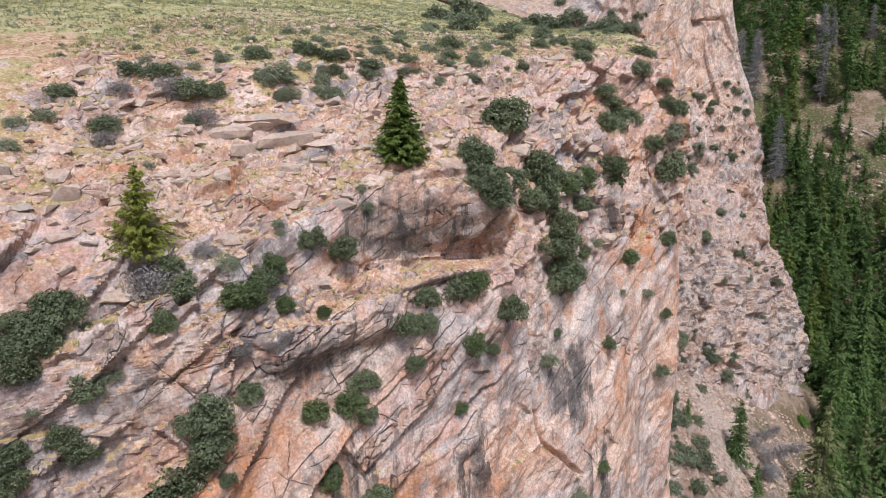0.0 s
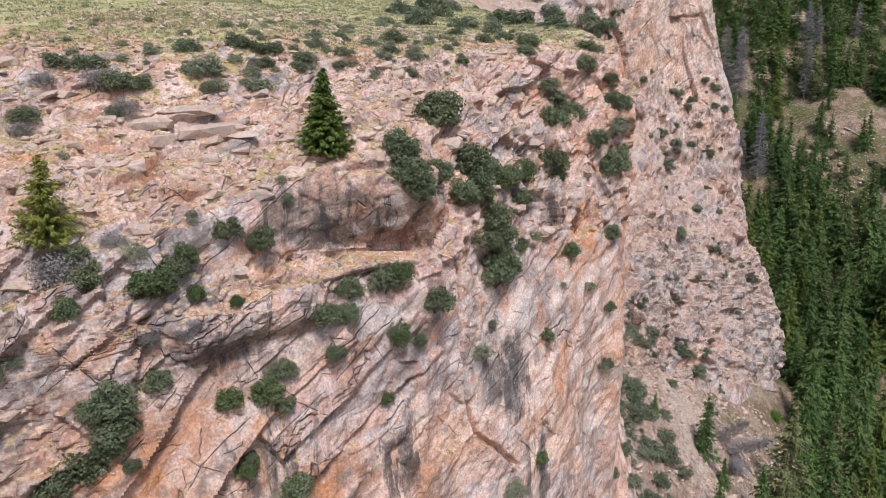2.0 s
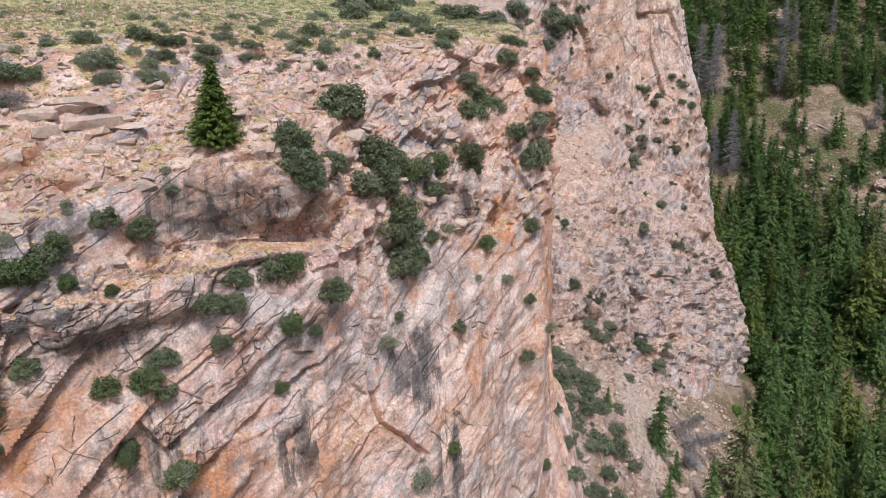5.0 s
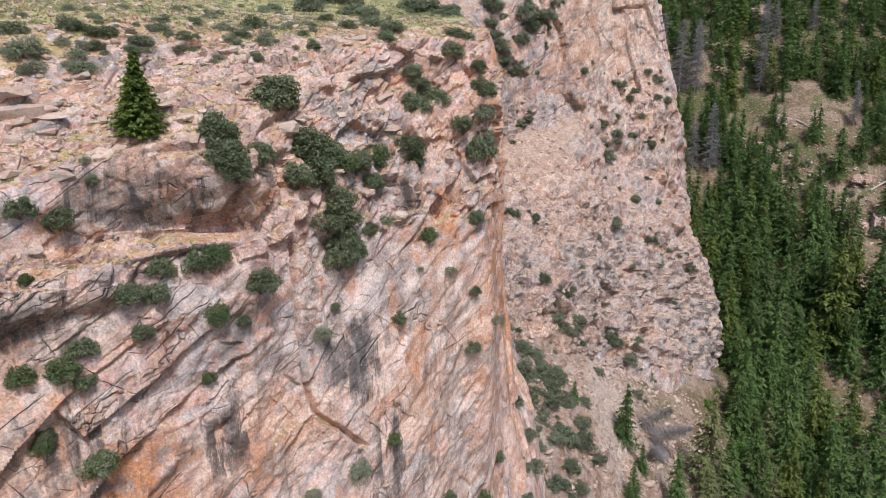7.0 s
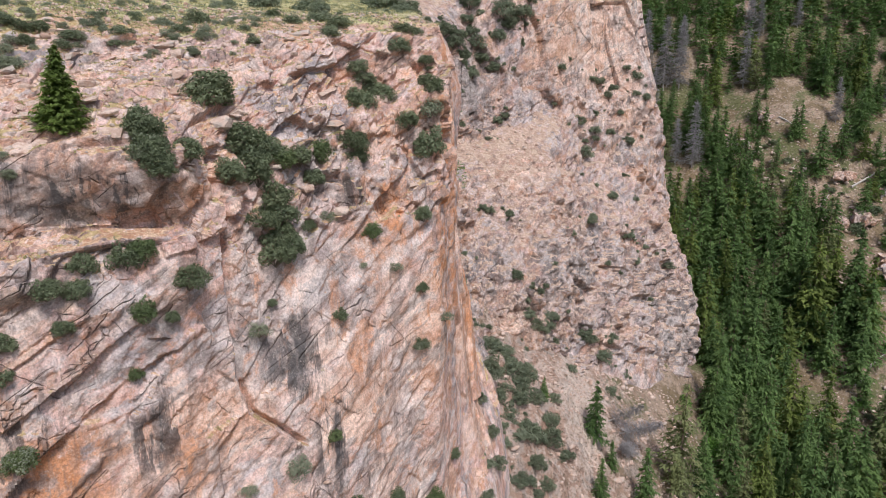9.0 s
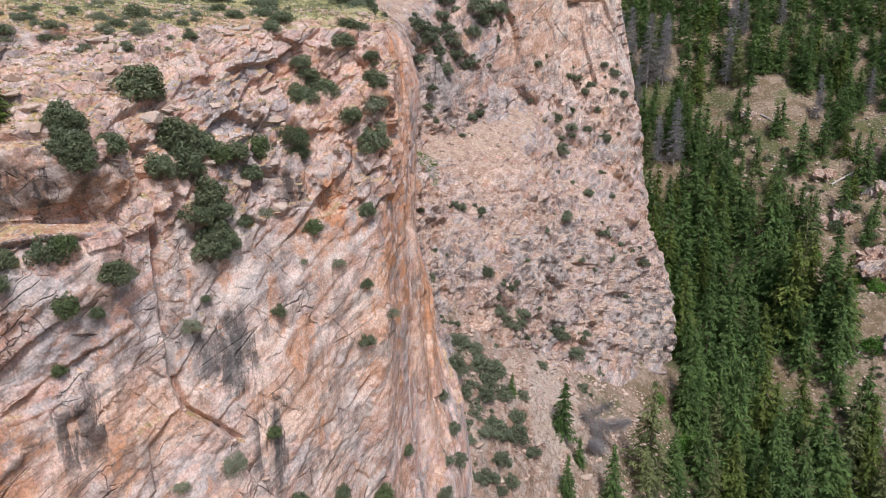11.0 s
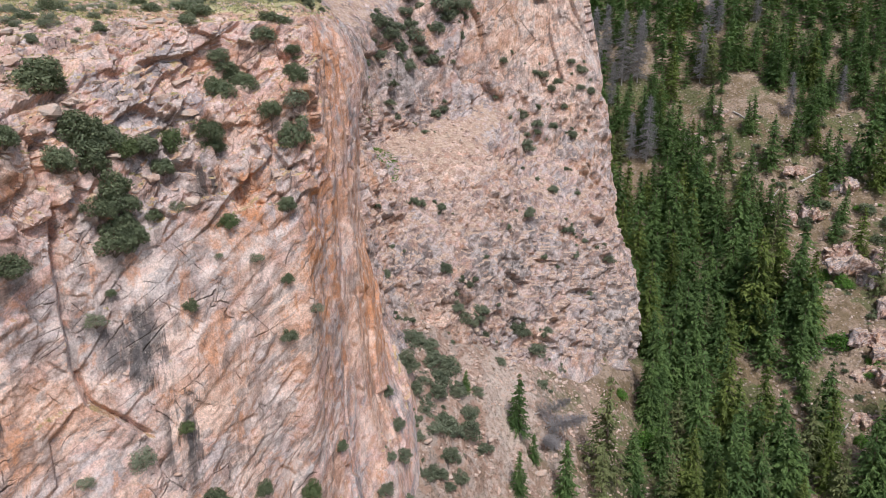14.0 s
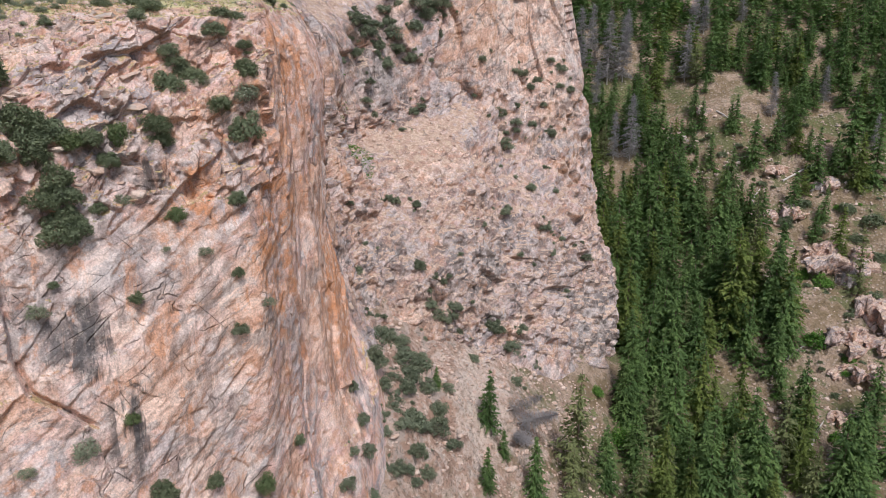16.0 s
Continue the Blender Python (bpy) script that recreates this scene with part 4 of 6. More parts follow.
DARK_BUSHES_C = [
    (2.3, 37.3, 35.2, 1.7), (3.2, 37.5, 28.4, 1.7), (1.6, 37.5, 36.1, 1.4), (1.4, 37.6, 36.3, 1.8),
    (-12.7, 37.8, 39.9, 2.3), (-11.6, 37.8, 39.6, 1.7), (-16.0, 37.9, 40.7, 2.0), (-14.6, 38.2, 40.6, 2.3),
    (3.4, 38.5, 35.2, 1.4), (-10.4, 41.2, 41.5, 1.7), (5.1, 41.4, 33.7, 1.6), (6.8, 42.0, 25.2, 0.6),
    (6.6, 42.7, 30.7, 1.7), (7.0, 42.8, 28.4, 1.9), (-8.1, 42.9, 41.9, 1.9),
    (5.7, 43.1, 34.3, 2.0), (-7.2, 43.2, 41.7, 1.6), (3.8, 43.4, 38.3, 2.7), (5.5, 43.3, 35.4, 2.2),
    (6.2, 43.3, 33.2, 1.6), (7.6, 43.4, 29.5, 1.5),
]
DARK_BUSHES_D = [
    (-6.1, 43.5, 41.6, 1.5), (7.2, 43.5, 31.8, 1.7), (7.6, 43.7, 30.7, 1.8), (-4.6, 43.8, 41.3, 1.8),
    (8.1, 43.9, 28.6, 1.6), (11.6, 44.0, 9.5, 1.7), (6.3, 44.4, 34.8, 2.0), (8.9, 45.0, 29.6, 0.9),
    (10.7, 45.0, 23.4, 0.9), (-2.4, 45.5, 41.4, 1.4), (8.4, 46.5, 34.1, 1.6), (9.0, 46.8, 32.5, 1.3),
    (-4.3, 47.5, 42.5, 1.0), (14.3, 47.5, 8.0, 1.3), (5.2, 48.6, 41.3, 1.2), (11.6, 49.3, 33.6, 1.5),
    (11.3, 49.6, 34.8, 1.8), (-3.2, 50.3, 42.7, 1.3), (16.3, 50.3, 19.2, 1.0), (16.3, 50.6, 23.6, 0.8),
    (16.4, 51.4, 29.1, 1.2), (11.9, 51.7, 37.1, 1.9),
]
DARK_BUSHES_E = [
    (0.4, 52.1, 42.4, 2.2), (15.1, 52.5, 35.8, 1.4), (11.5, 52.9, 39.9, 2.0), (11.8, 52.9, 39.1, 2.0),
    (13.2, 53.0, 37.9, 1.6), (12.4, 53.3, 38.5, 2.3), (16.8, 53.4, 34.2, 2.1), (17.1, 53.9, 38.3, 1.4),
    (10.1, 54.2, 42.5, 2.5), (16.6, 54.6, 38.9, 1.7), (16.5, 55.2, 40.3, 1.5), (14.3, 56.1, 42.5, 2.1),
    (15.6, 56.9, 42.2, 1.5), (18.7, 57.3, 6.0, 1.1), (8.0, 60.0, 43.4, 1.8), (22.5, 63.6, -2.4, 1.7),
    (22.3, 65.9, -0.2, 1.4), (5.9, 67.1, 44.4, 2.5), (24.8, 67.2, -6.0, 2.2), (24.1, 69.2, -1.4, 2.1),
    (23.1, 70.4, 1.1, 1.7), (14.1, 71.4, 44.8, 2.7),
]
DARK_BUSHES_F = [
    (22.0, 71.8, 4.4, 1.6), (26.4, 73.3, -6.3, 1.7), (27.3, 73.8, -6.6, 2.2), (29.3, 73.9, -8.9, 1.6),
    (28.3, 74.4, -7.5, 1.9), (30.9, 76.0, -8.7, 2.0), (25.4, 76.4, -3.3, 2.3), (29.1, 76.5, -5.9, 2.3),
    (24.9, 77.2, -1.0, 2.0), (30.0, 77.5, -6.5, 1.5), (27.5, 78.0, -3.3, 2.5), (28.9, 79.5, -3.7, 3.1),
    (26.2, 80.1, -1.8, 2.5), (28.3, 80.5, -3.5, 2.4), (30.5, 80.8, -5.3, 2.1), (12.3, 81.1, 45.8, 3.7),
    (25.1, 81.2, 0.6, 2.5), (24.0, 81.3, 4.4, 2.5), (24.6, 81.4, 3.7, 2.7), (26.4, 81.5, -1.6, 3.0),
    (34.0, 82.1, -7.9, 2.6), (-0.6, 82.2, 46.8, 3.1),
]
DARK_BUSHES_G = [
    (32.1, 82.3, -5.6, 2.9), (31.8, 83.7, -4.3, 2.9), (27.9, 83.7, -1.2, 2.6), (25.6, 84.1, 0.7, 2.9),
    (26.3, 85.2, 0.5, 2.9), (2.3, 85.5, 47.0, 4.5), (10.8, 86.1, 46.5, 3.6), (28.0, 86.4, -0.8, 3.3),
    (30.7, 87.1, -2.7, 2.7), (29.3, 88.3, -1.5, 2.3), (33.4, 88.8, -3.7, 1.9), (24.2, 88.9, 4.6, 3.3),
    (27.2, 89.3, 1.2, 3.4), (28.8, 89.9, 0.2, 2.6), (29.5, 90.1, -0.7, 3.6), (22.6, 90.7, 6.4, 2.6),
    (26.0, 90.7, 2.3, 3.4), (25.3, 90.8, 3.5, 2.9), (27.1, 91.9, 1.9, 2.3), (23.6, 92.5, 5.3, 2.6),
    (21.1, 95.0, 11.1, 1.9), (30.8, 96.4, 0.7, 2.0),
]
DARK_BUSHES_H = [
    (37.9, 99.3, -4.0, 2.2), (34.1, 99.5, 2.5, 2.2), (4.9, 99.9, 48.9, 3.4), (32.4, 100.2, 3.5, 2.9),
    (31.5, 100.3, 4.8, 2.9), (20.0, 100.6, 19.6, 1.5), (21.9, 101.2, 13.2, 1.7), (35.0, 101.8, 3.0, 2.9),
    (36.0, 101.8, -0.5, 1.7), (35.1, 102.4, 3.8, 3.6), (33.6, 102.5, 7.4, 1.9), (44.8, 102.5, -9.2, 2.7),
    (29.8, 103.2, 9.7, 2.4), (29.6, 103.3, 9.8, 2.9), (36.1, 106.3, 10.4, 1.6), (41.2, 106.5, -1.4, 3.6),
    (44.0, 106.7, -3.9, 3.8), (41.7, 107.0, -1.6, 3.1), (46.1, 107.8, -6.4, 2.4), (45.1, 108.7, -4.8, 4.6),
    (49.2, 108.9, -8.8, 2.3), (25.3, 109.2, 18.7, 1.9),
]
DARK_BUSHES_I = [
    (25.6, 109.2, 18.6, 2.5), (46.7, 109.7, -2.6, 2.0), (47.3, 110.0, -3.1, 2.4), (29.3, 110.3, 17.9, 1.8),
    (29.2, 110.3, 17.8, 2.1), (40.2, 114.3, 13.6, 1.5), (17.7, 114.6, 39.8, 2.3), (46.9, 116.4, 8.0, 1.7),
    (49.8, 117.7, 5.9, 1.4), (43.8, 119.7, 15.0, 2.9), (21.2, 120.2, 33.7, 2.8), (21.6, 120.3, 36.3, 2.2),
    (20.2, 121.4, 42.1, 3.7), (56.6, 121.4, -0.4, 2.0), (45.0, 121.6, 15.0, 1.8), (22.4, 121.7, 30.3, 1.9),
    (53.6, 122.3, 7.3, 2.0), (26.7, 123.3, 28.0, 1.8), (52.1, 124.1, 11.1, 2.0), (55.5, 124.4, 9.1, 1.8),
    (52.8, 124.7, 11.3, 2.6), (22.3, 124.9, 40.4, 2.9),
]
DARK_BUSHES_J = [
    (18.1, 125.4, 46.3, 4.8), (22.9, 126.1, 42.9, 3.8), (20.9, 126.2, 45.0, 4.6), (24.3, 126.6, 39.6, 3.1),
    (61.1, 126.7, 5.4, 3.1), (21.0, 127.6, 46.3, 3.9), (28.6, 127.7, 31.2, 2.8), (30.1, 128.6, 31.9, 2.2),
    (50.0, 129.2, 17.4, 2.9), (50.6, 129.3, 17.3, 1.7), (25.5, 130.9, 42.5, 4.0), (28.0, 131.5, 40.6, 3.4),
    (28.8, 131.5, 41.0, 3.0), (55.3, 131.5, 16.3, 1.7), (24.5, 131.6, 44.9, 4.4), (25.1, 132.6, 45.6, 3.4),
    (28.9, 133.6, 45.6, 4.1), (23.2, 133.6, 49.2, 4.0), (30.4, 134.0, 47.5, 2.6), (45.4, 134.2, 25.4, 4.2),
    (31.5, 134.3, 48.1, 3.7), (53.6, 134.5, 20.2, 1.9),
]
DARK_BUSHES_K = [
    (34.5, 134.9, 47.7, 1.6), (40.1, 135.0, 33.7, 1.5), (29.6, 135.2, 50.6, 6.1), (33.2, 135.3, 50.6, 5.1),
    (46.2, 135.9, 27.0, 1.9), (23.6, 136.2, 52.2, 6.1), (48.5, 137.6, 28.5, 3.3), (44.2, 137.9, 30.7, 3.9),
    (41.2, 138.0, 40.4, 2.3), (50.9, 138.4, 27.7, 2.6), (54.9, 139.0, 26.3, 2.4), (54.6, 139.1, 26.5, 2.6),
    (51.6, 141.9, 35.3, 2.4), (47.6, 142.1, 38.4, 2.4), (54.0, 142.2, 32.3, 2.2), (49.9, 142.6, 38.7, 3.8),
    (52.9, 143.6, 37.4, 2.9), (57.1, 144.8, 35.5, 2.5), (55.2, 145.2, 40.7, 2.5), (59.6, 145.6, 34.7, 2.7),
    (57.8, 146.1, 38.8, 3.2),
]
RIM_BUSHES = [
    (1.8, 67.6, 44.7, 2.6), (-1.0, 66.1, 44.7, 1.3), (4.9, 56.7, 43.1, 1.6), (6.9, 53.6, 42.5, 1.6),
    (8.5, 55.1, 42.8, 1.9), (9.6, 52.6, 41.9, 1.8), (14.5, 65.1, 44.2, 2.0), (14.3, 54.7, 41.5, 2.3),
    (9.6, 106.2, 49.4, 2.5), (0.2, 48.8, 41.7, 1.5), (-0.0, 47.5, 41.2, 0.9), (-6.2, 42.0, 40.9, 1.2),
    (-4.6, 42.8, 40.7, 1.3), (-2.3, 44.9, 40.9, 1.1), (-4.1, 45.9, 42.0, 0.9), (-2.5, 48.7, 42.3, 0.8),
    (13.7, 71.4, 44.8, 1.6), (11.0, 85.8, 46.4, 1.7), (5.7, 95.5, 48.3, 1.9),
]
GREEN_BUSHES_A = [
    (-10.8, 26.2, 31.3, 1.2), (-10.3, 27.8, 32.1, 1.1), (-8.9, 28.4, 31.7, 1.3), (-8.6, 28.8, 31.7, 2.0),
    (-8.4, 29.0, 31.8, 1.7), (-6.9, 29.7, 30.9, 0.9), (-7.0, 29.7, 30.9, 0.9), (-5.4, 29.9, 22.3, 1.1),
    (-5.8, 30.0, 25.8, 1.5), (-7.6, 30.2, 32.7, 1.2), (-5.3, 30.4, 30.1, 0.6), (-5.3, 30.5, 30.2, 0.7),
    (-4.4, 30.8, 25.9, 1.7), (-3.3, 31.4, 20.7, 1.7), (0.8, 35.6, 23.3, 1.1), (1.2, 36.0, 26.8, 1.5),
    (1.7, 36.3, 30.1, 1.3), (10.4, 43.3, 15.4, 1.1), (7.5, 44.8, 34.1, 1.6), (9.5, 48.1, 34.1, 1.8),
    (12.7, 48.4, 28.5, 1.3), (17.0, 51.2, 5.5, 1.7),
]
SAGE_BUSHES_A = [
    (-14.4, 23.3, 29.0, 0.6), (-12.3, 25.1, 29.6, 0.9), (-9.4, 28.8, 33.0, 1.2), (-18.4, 30.5, 37.3, 1.1),
    (-7.2, 31.0, 33.7, 0.6), (-7.2, 31.2, 34.1, 0.7), (-3.4, 31.4, 20.8, 1.8), (-13.2, 31.7, 36.5, 0.7),
    (-18.7, 32.0, 38.4, 1.2), (-18.1, 33.0, 38.6, 1.5), (-3.6, 34.1, 34.4, 0.8), (-3.6, 34.2, 34.2, 0.6),
    (-4.0, 34.5, 35.2, 0.7), (-12.1, 35.4, 38.5, 1.1), (1.8, 36.8, 35.1, 1.4), (1.9, 37.3, 35.6, 1.6),
    (-16.0, 37.5, 40.5, 0.4), (-14.9, 37.8, 40.8, 0.6), (-15.5, 37.9, 40.6, 0.6), (-11.5, 38.2, 39.9, 0.5),
    (-15.4, 38.4, 41.0, 0.4), (-8.5, 38.5, 39.4, 1.1),
]
SAGE_BUSHES_B = [
    (5.8, 38.6, 14.3, 1.0), (-15.4, 38.6, 41.1, 0.7), (-10.6, 38.7, 40.1, 0.4), (-8.0, 38.9, 39.6, 1.5),
    (-9.4, 39.0, 40.2, 1.0), (-13.2, 39.1, 40.9, 0.8), (-9.8, 39.1, 40.4, 0.8), (-11.9, 39.2, 40.7, 0.5),
    (-9.4, 39.5, 40.5, 1.0), (-8.9, 39.7, 40.5, 1.8), (-6.9, 39.7, 39.7, 0.8), (-10.0, 39.7, 40.7, 0.4),
    (-8.7, 39.7, 40.3, 1.1), (-8.3, 39.8, 40.3, 0.8), (-12.2, 39.8, 41.0, 0.4), (-6.3, 39.9, 39.5, 1.4),
    (-6.3, 39.9, 39.5, 1.1), (-12.0, 40.2, 41.2, 0.9), (-5.9, 40.2, 39.6, 1.1), (-16.5, 40.3, 41.8, 0.7),
    (-12.0, 40.3, 41.2, 0.9), (-12.2, 40.3, 41.4, 0.5),
]
SAGE_BUSHES_C = [
    (-6.9, 40.6, 40.2, 1.2), (8.3, 40.7, 14.8, 1.7), (-13.8, 40.7, 41.6, 0.8), (6.2, 41.1, 23.9, 1.2),
    (-12.5, 41.1, 41.6, 0.6), (-9.9, 41.2, 41.4, 0.7), (-7.9, 41.2, 40.9, 0.9), (-6.8, 41.5, 40.9, 0.9),
    (-5.6, 41.6, 40.4, 0.6), (-6.6, 41.8, 40.8, 0.5), (-11.6, 42.1, 41.9, 0.5), (-7.7, 42.8, 41.7, 0.4),
    (-4.0, 43.3, 40.6, 0.6), (-7.9, 43.6, 42.1, 0.6), (-11.2, 43.7, 42.4, 0.8), (-5.0, 44.0, 41.6, 0.7),
    (-5.9, 44.1, 41.8, 0.5), (-6.9, 44.3, 42.2, 0.7), (-0.6, 44.6, 39.8, 0.6), (-6.1, 44.8, 42.2, 0.5),
    (-7.3, 44.9, 42.4, 0.7), (-5.1, 45.1, 42.1, 0.6),
]
SAGE_BUSHES_D = [
    (-7.7, 45.1, 42.5, 0.8), (-4.3, 45.1, 41.8, 0.6), (-17.3, 45.2, 43.0, 0.7), (-1.8, 45.3, 40.9, 0.9),
    (-0.3, 45.3, 40.5, 0.9), (-3.2, 45.4, 41.5, 0.7), (-4.3, 45.4, 41.9, 0.8), (-4.5, 45.4, 42.0, 0.6),
    (-1.5, 45.6, 41.0, 0.5), (-3.9, 45.9, 41.9, 1.0), (-1.8, 46.0, 41.5, 0.6), (2.2, 46.2, 40.3, 0.9),
    (-9.5, 46.2, 43.0, 0.9), (9.9, 46.3, 29.9, 1.0), (1.9, 46.3, 40.5, 0.9), (-17.6, 46.3, 43.2, 0.7),
    (1.8, 46.3, 40.3, 0.9), (1.8, 46.4, 40.5, 0.8), (-8.6, 46.5, 43.0, 0.7), (-4.1, 46.8, 42.3, 0.5),
    (-4.5, 46.9, 42.5, 0.8), (4.2, 47.1, 40.3, 0.5),
]
SAGE_BUSHES_E = [
    (12.2, 47.4, 26.2, 0.6), (-2.6, 47.4, 42.0, 0.5), (-7.5, 47.5, 43.1, 0.6), (-0.3, 47.7, 41.4, 0.8),
    (0.4, 47.8, 41.3, 1.0), (4.1, 47.8, 41.1, 0.5), (2.3, 48.0, 41.4, 1.0), (2.8, 48.1, 41.2, 0.6),
    (-0.0, 48.1, 41.5, 0.5), (1.8, 48.1, 41.3, 0.7), (5.0, 48.6, 41.4, 0.6), (2.2, 48.8, 41.7, 1.1),
    (-5.9, 48.9, 43.1, 0.6), (-1.3, 49.0, 42.1, 0.8), (14.4, 49.1, 25.7, 0.9), (-0.8, 49.3, 42.0, 0.8),
    (-0.6, 49.6, 42.1, 0.8), (-7.6, 49.9, 43.4, 0.7), (-1.2, 49.9, 42.2, 0.8), (-7.9, 50.1, 43.5, 0.7),
    (2.9, 50.1, 42.1, 0.5), (4.1, 50.2, 41.9, 1.0),
]
SAGE_BUSHES_F = [
    (16.3, 50.3, 19.3, 1.2), (0.3, 50.5, 42.1, 0.7), (4.2, 50.5, 42.0, 0.6), (2.3, 50.8, 42.2, 0.5),
    (2.2, 50.9, 42.2, 0.6), (3.0, 51.1, 42.3, 0.9), (4.7, 51.3, 42.2, 0.8), (-7.3, 51.8, 43.6, 0.5),
    (18.0, 51.9, 20.9, 1.0), (1.1, 51.9, 42.3, 0.8), (4.5, 52.8, 42.5, 0.8), (3.0, 52.9, 42.6, 0.8),
    (4.5, 53.0, 42.6, 0.6), (-3.3, 53.2, 43.1, 0.8), (16.8, 53.5, 37.1, 1.9), (4.1, 53.6, 42.7, 0.9),
    (-2.8, 53.9, 43.1, 0.7), (-5.6, 54.0, 43.7, 0.9), (3.8, 54.2, 42.8, 0.6), (-3.5, 55.3, 43.4, 0.8),
    (-5.3, 55.4, 43.8, 0.6), (-0.2, 55.5, 43.0, 0.9),
]
SAGE_BUSHES_G = [
    (2.1, 56.1, 43.1, 0.6), (-3.2, 56.5, 43.6, 0.9), (4.4, 56.9, 43.2, 0.9), (0.1, 62.4, 44.0, 1.0),
    (-1.3, 62.6, 44.2, 1.0), (-3.4, 63.8, 44.7, 0.7), (-1.5, 64.1, 44.5, 1.1), (1.6, 71.5, 45.4, 1.5),
    (4.8, 79.1, 45.9, 1.4),
]
DRY_BUSHES_A = [
    (-11.4, 27.0, 32.5, 1.3), (-11.4, 27.1, 32.7, 1.9), (-8.3, 27.7, 29.6, 1.1), (-8.3, 27.7, 29.6, 1.1),
    (-7.0, 28.3, 29.5, 0.9), (-6.9, 28.7, 29.8, 0.9), (-9.6, 29.0, 33.1, 1.3), (-15.4, 32.9, 37.4, 1.2),
    (-11.8, 35.9, 38.4, 1.7), (-15.8, 36.0, 39.8, 1.1), (-14.0, 37.0, 39.8, 1.3),
]
SLOPE_BUSHES_A = [
    (108.0, 119.1, -19.8, 2.7), (123.2, 136.1, -5.4, 4.6), (127.9, 143.3, 0.6, 4.3), (121.8, 143.8, -1.5, 4.8),
    (126.8, 149.5, 3.4, 5.0), (130.4, 152.1, 7.3, 6.3), (120.7, 152.7, 5.2, 4.4), (127.2, 156.0, 9.1, 5.1),
    (113.4, 157.5, 6.0, 5.2), (118.9, 160.3, 9.5, 5.3), (108.8, 161.1, 8.6, 4.0), (105.1, 161.7, 7.8, 4.0),
    (112.0, 165.1, 13.3, 3.5), (124.4, 167.2, 15.9, 4.9), (105.1, 174.2, 18.2, 3.6), (103.9, 179.7, 22.5, 3.4),
]
FRESH_BUSHES_A = [
    (62.9, 107.2, -21.4, 5.7), (65.4, 110.9, -21.3, 3.9), (103.8, 111.2, -23.6, 3.6), (60.6, 113.1, -15.9, 3.0),
    (112.4, 124.2, -15.2, 3.3), (108.9, 129.6, -12.7, 6.2), (101.5, 138.0, -9.2, 3.1), (107.3, 138.1, -7.3, 3.5),
    (114.9, 140.6, -4.4, 5.4), (111.7, 142.9, -3.8, 4.8), (106.3, 150.7, 0.4, 4.5), (108.5, 232.2, 57.0, 10.6),
]
BOULDERS_A = [
    (-12.4, 24.0, 27.6, 1.4), (-15.1, 25.8, 34.1, 0.8), (-13.7, 25.8, 33.4, 0.9), (-12.5, 26.3, 32.2, 1.7),
    (-14.5, 26.6, 34.6, 1.5), (-13.6, 26.8, 34.3, 0.9), (-15.4, 27.2, 35.2, 1.2), (-14.0, 28.4, 35.7, 1.4),
    (-11.1, 29.2, 34.5, 1.1), (-8.9, 29.7, 33.7, 1.9), (-12.8, 29.8, 35.6, 1.4), (-10.2, 30.6, 35.0, 1.0),
    (-12.3, 31.3, 36.1, 1.7), (-5.5, 31.7, 31.2, 1.0), (-11.1, 31.9, 36.3, 2.8), (-14.1, 32.4, 37.1, 1.5),
    (-6.8, 32.5, 34.7, 1.6), (-5.0, 33.3, 34.5, 2.6), (-11.4, 34.5, 37.3, 1.3), (-3.4, 35.0, 35.4, 1.4),
    (-6.2, 35.2, 36.3, 1.4), (-7.6, 35.4, 36.8, 2.2),
]
BOULDERS_B = [
    (-8.8, 36.0, 37.9, 4.2), (-3.4, 36.0, 36.1, 1.0), (-2.7, 36.1, 35.8, 1.4), (-6.7, 36.7, 37.5, 1.7),
    (0.5, 36.7, 36.1, 1.7), (-5.6, 36.8, 37.1, 1.4), (-13.6, 37.3, 39.3, 2.1), (-2.5, 38.2, 37.5, 0.9),
    (-10.4, 38.4, 39.9, 0.9), (-4.3, 38.5, 37.4, 1.5), (-5.5, 38.7, 38.8, 1.2), (-7.6, 38.9, 39.5, 1.3),
    (-4.5, 40.2, 38.6, 1.1), (0.2, 41.9, 38.2, 1.6), (-4.0, 42.3, 40.0, 1.5), (5.0, 43.7, 36.6, 1.4),
    (1.2, 44.1, 38.9, 2.0), (2.3, 45.3, 39.2, 1.2), (0.0, 46.0, 40.6, 2.1), (7.1, 46.3, 36.7, 1.6),
    (8.9, 48.4, 36.6, 2.3), (10.1, 49.5, 35.6, 1.9),
]
BOULDERS_C = [
    (9.6, 50.3, 37.8, 1.8), (7.1, 50.4, 41.2, 1.1), (7.9, 51.5, 41.6, 1.8), (8.6, 52.4, 42.0, 1.6),
]
OUTCROPS_A = [
    (107.0, 114.9, -22.3, 4.1), (114.6, 121.2, -16.2, 6.4), (120.5, 127.4, -11.8, 8.8), (114.3, 128.3, -12.2, 7.8),
    (121.4, 132.7, -7.2, 10.2), (122.7, 141.0, -2.6, 9.5), (118.9, 145.8, -0.2, 11.0), (115.7, 157.3, 7.4, 6.5),
    (108.9, 157.9, 5.9, 5.2), (125.5, 163.3, 12.4, 6.7), (115.8, 166.5, 15.9, 4.0), (94.8, 184.3, 21.2, 6.6),
    (104.9, 187.2, 27.7, 5.9), (112.0, 232.1, 57.5, 8.8),
]
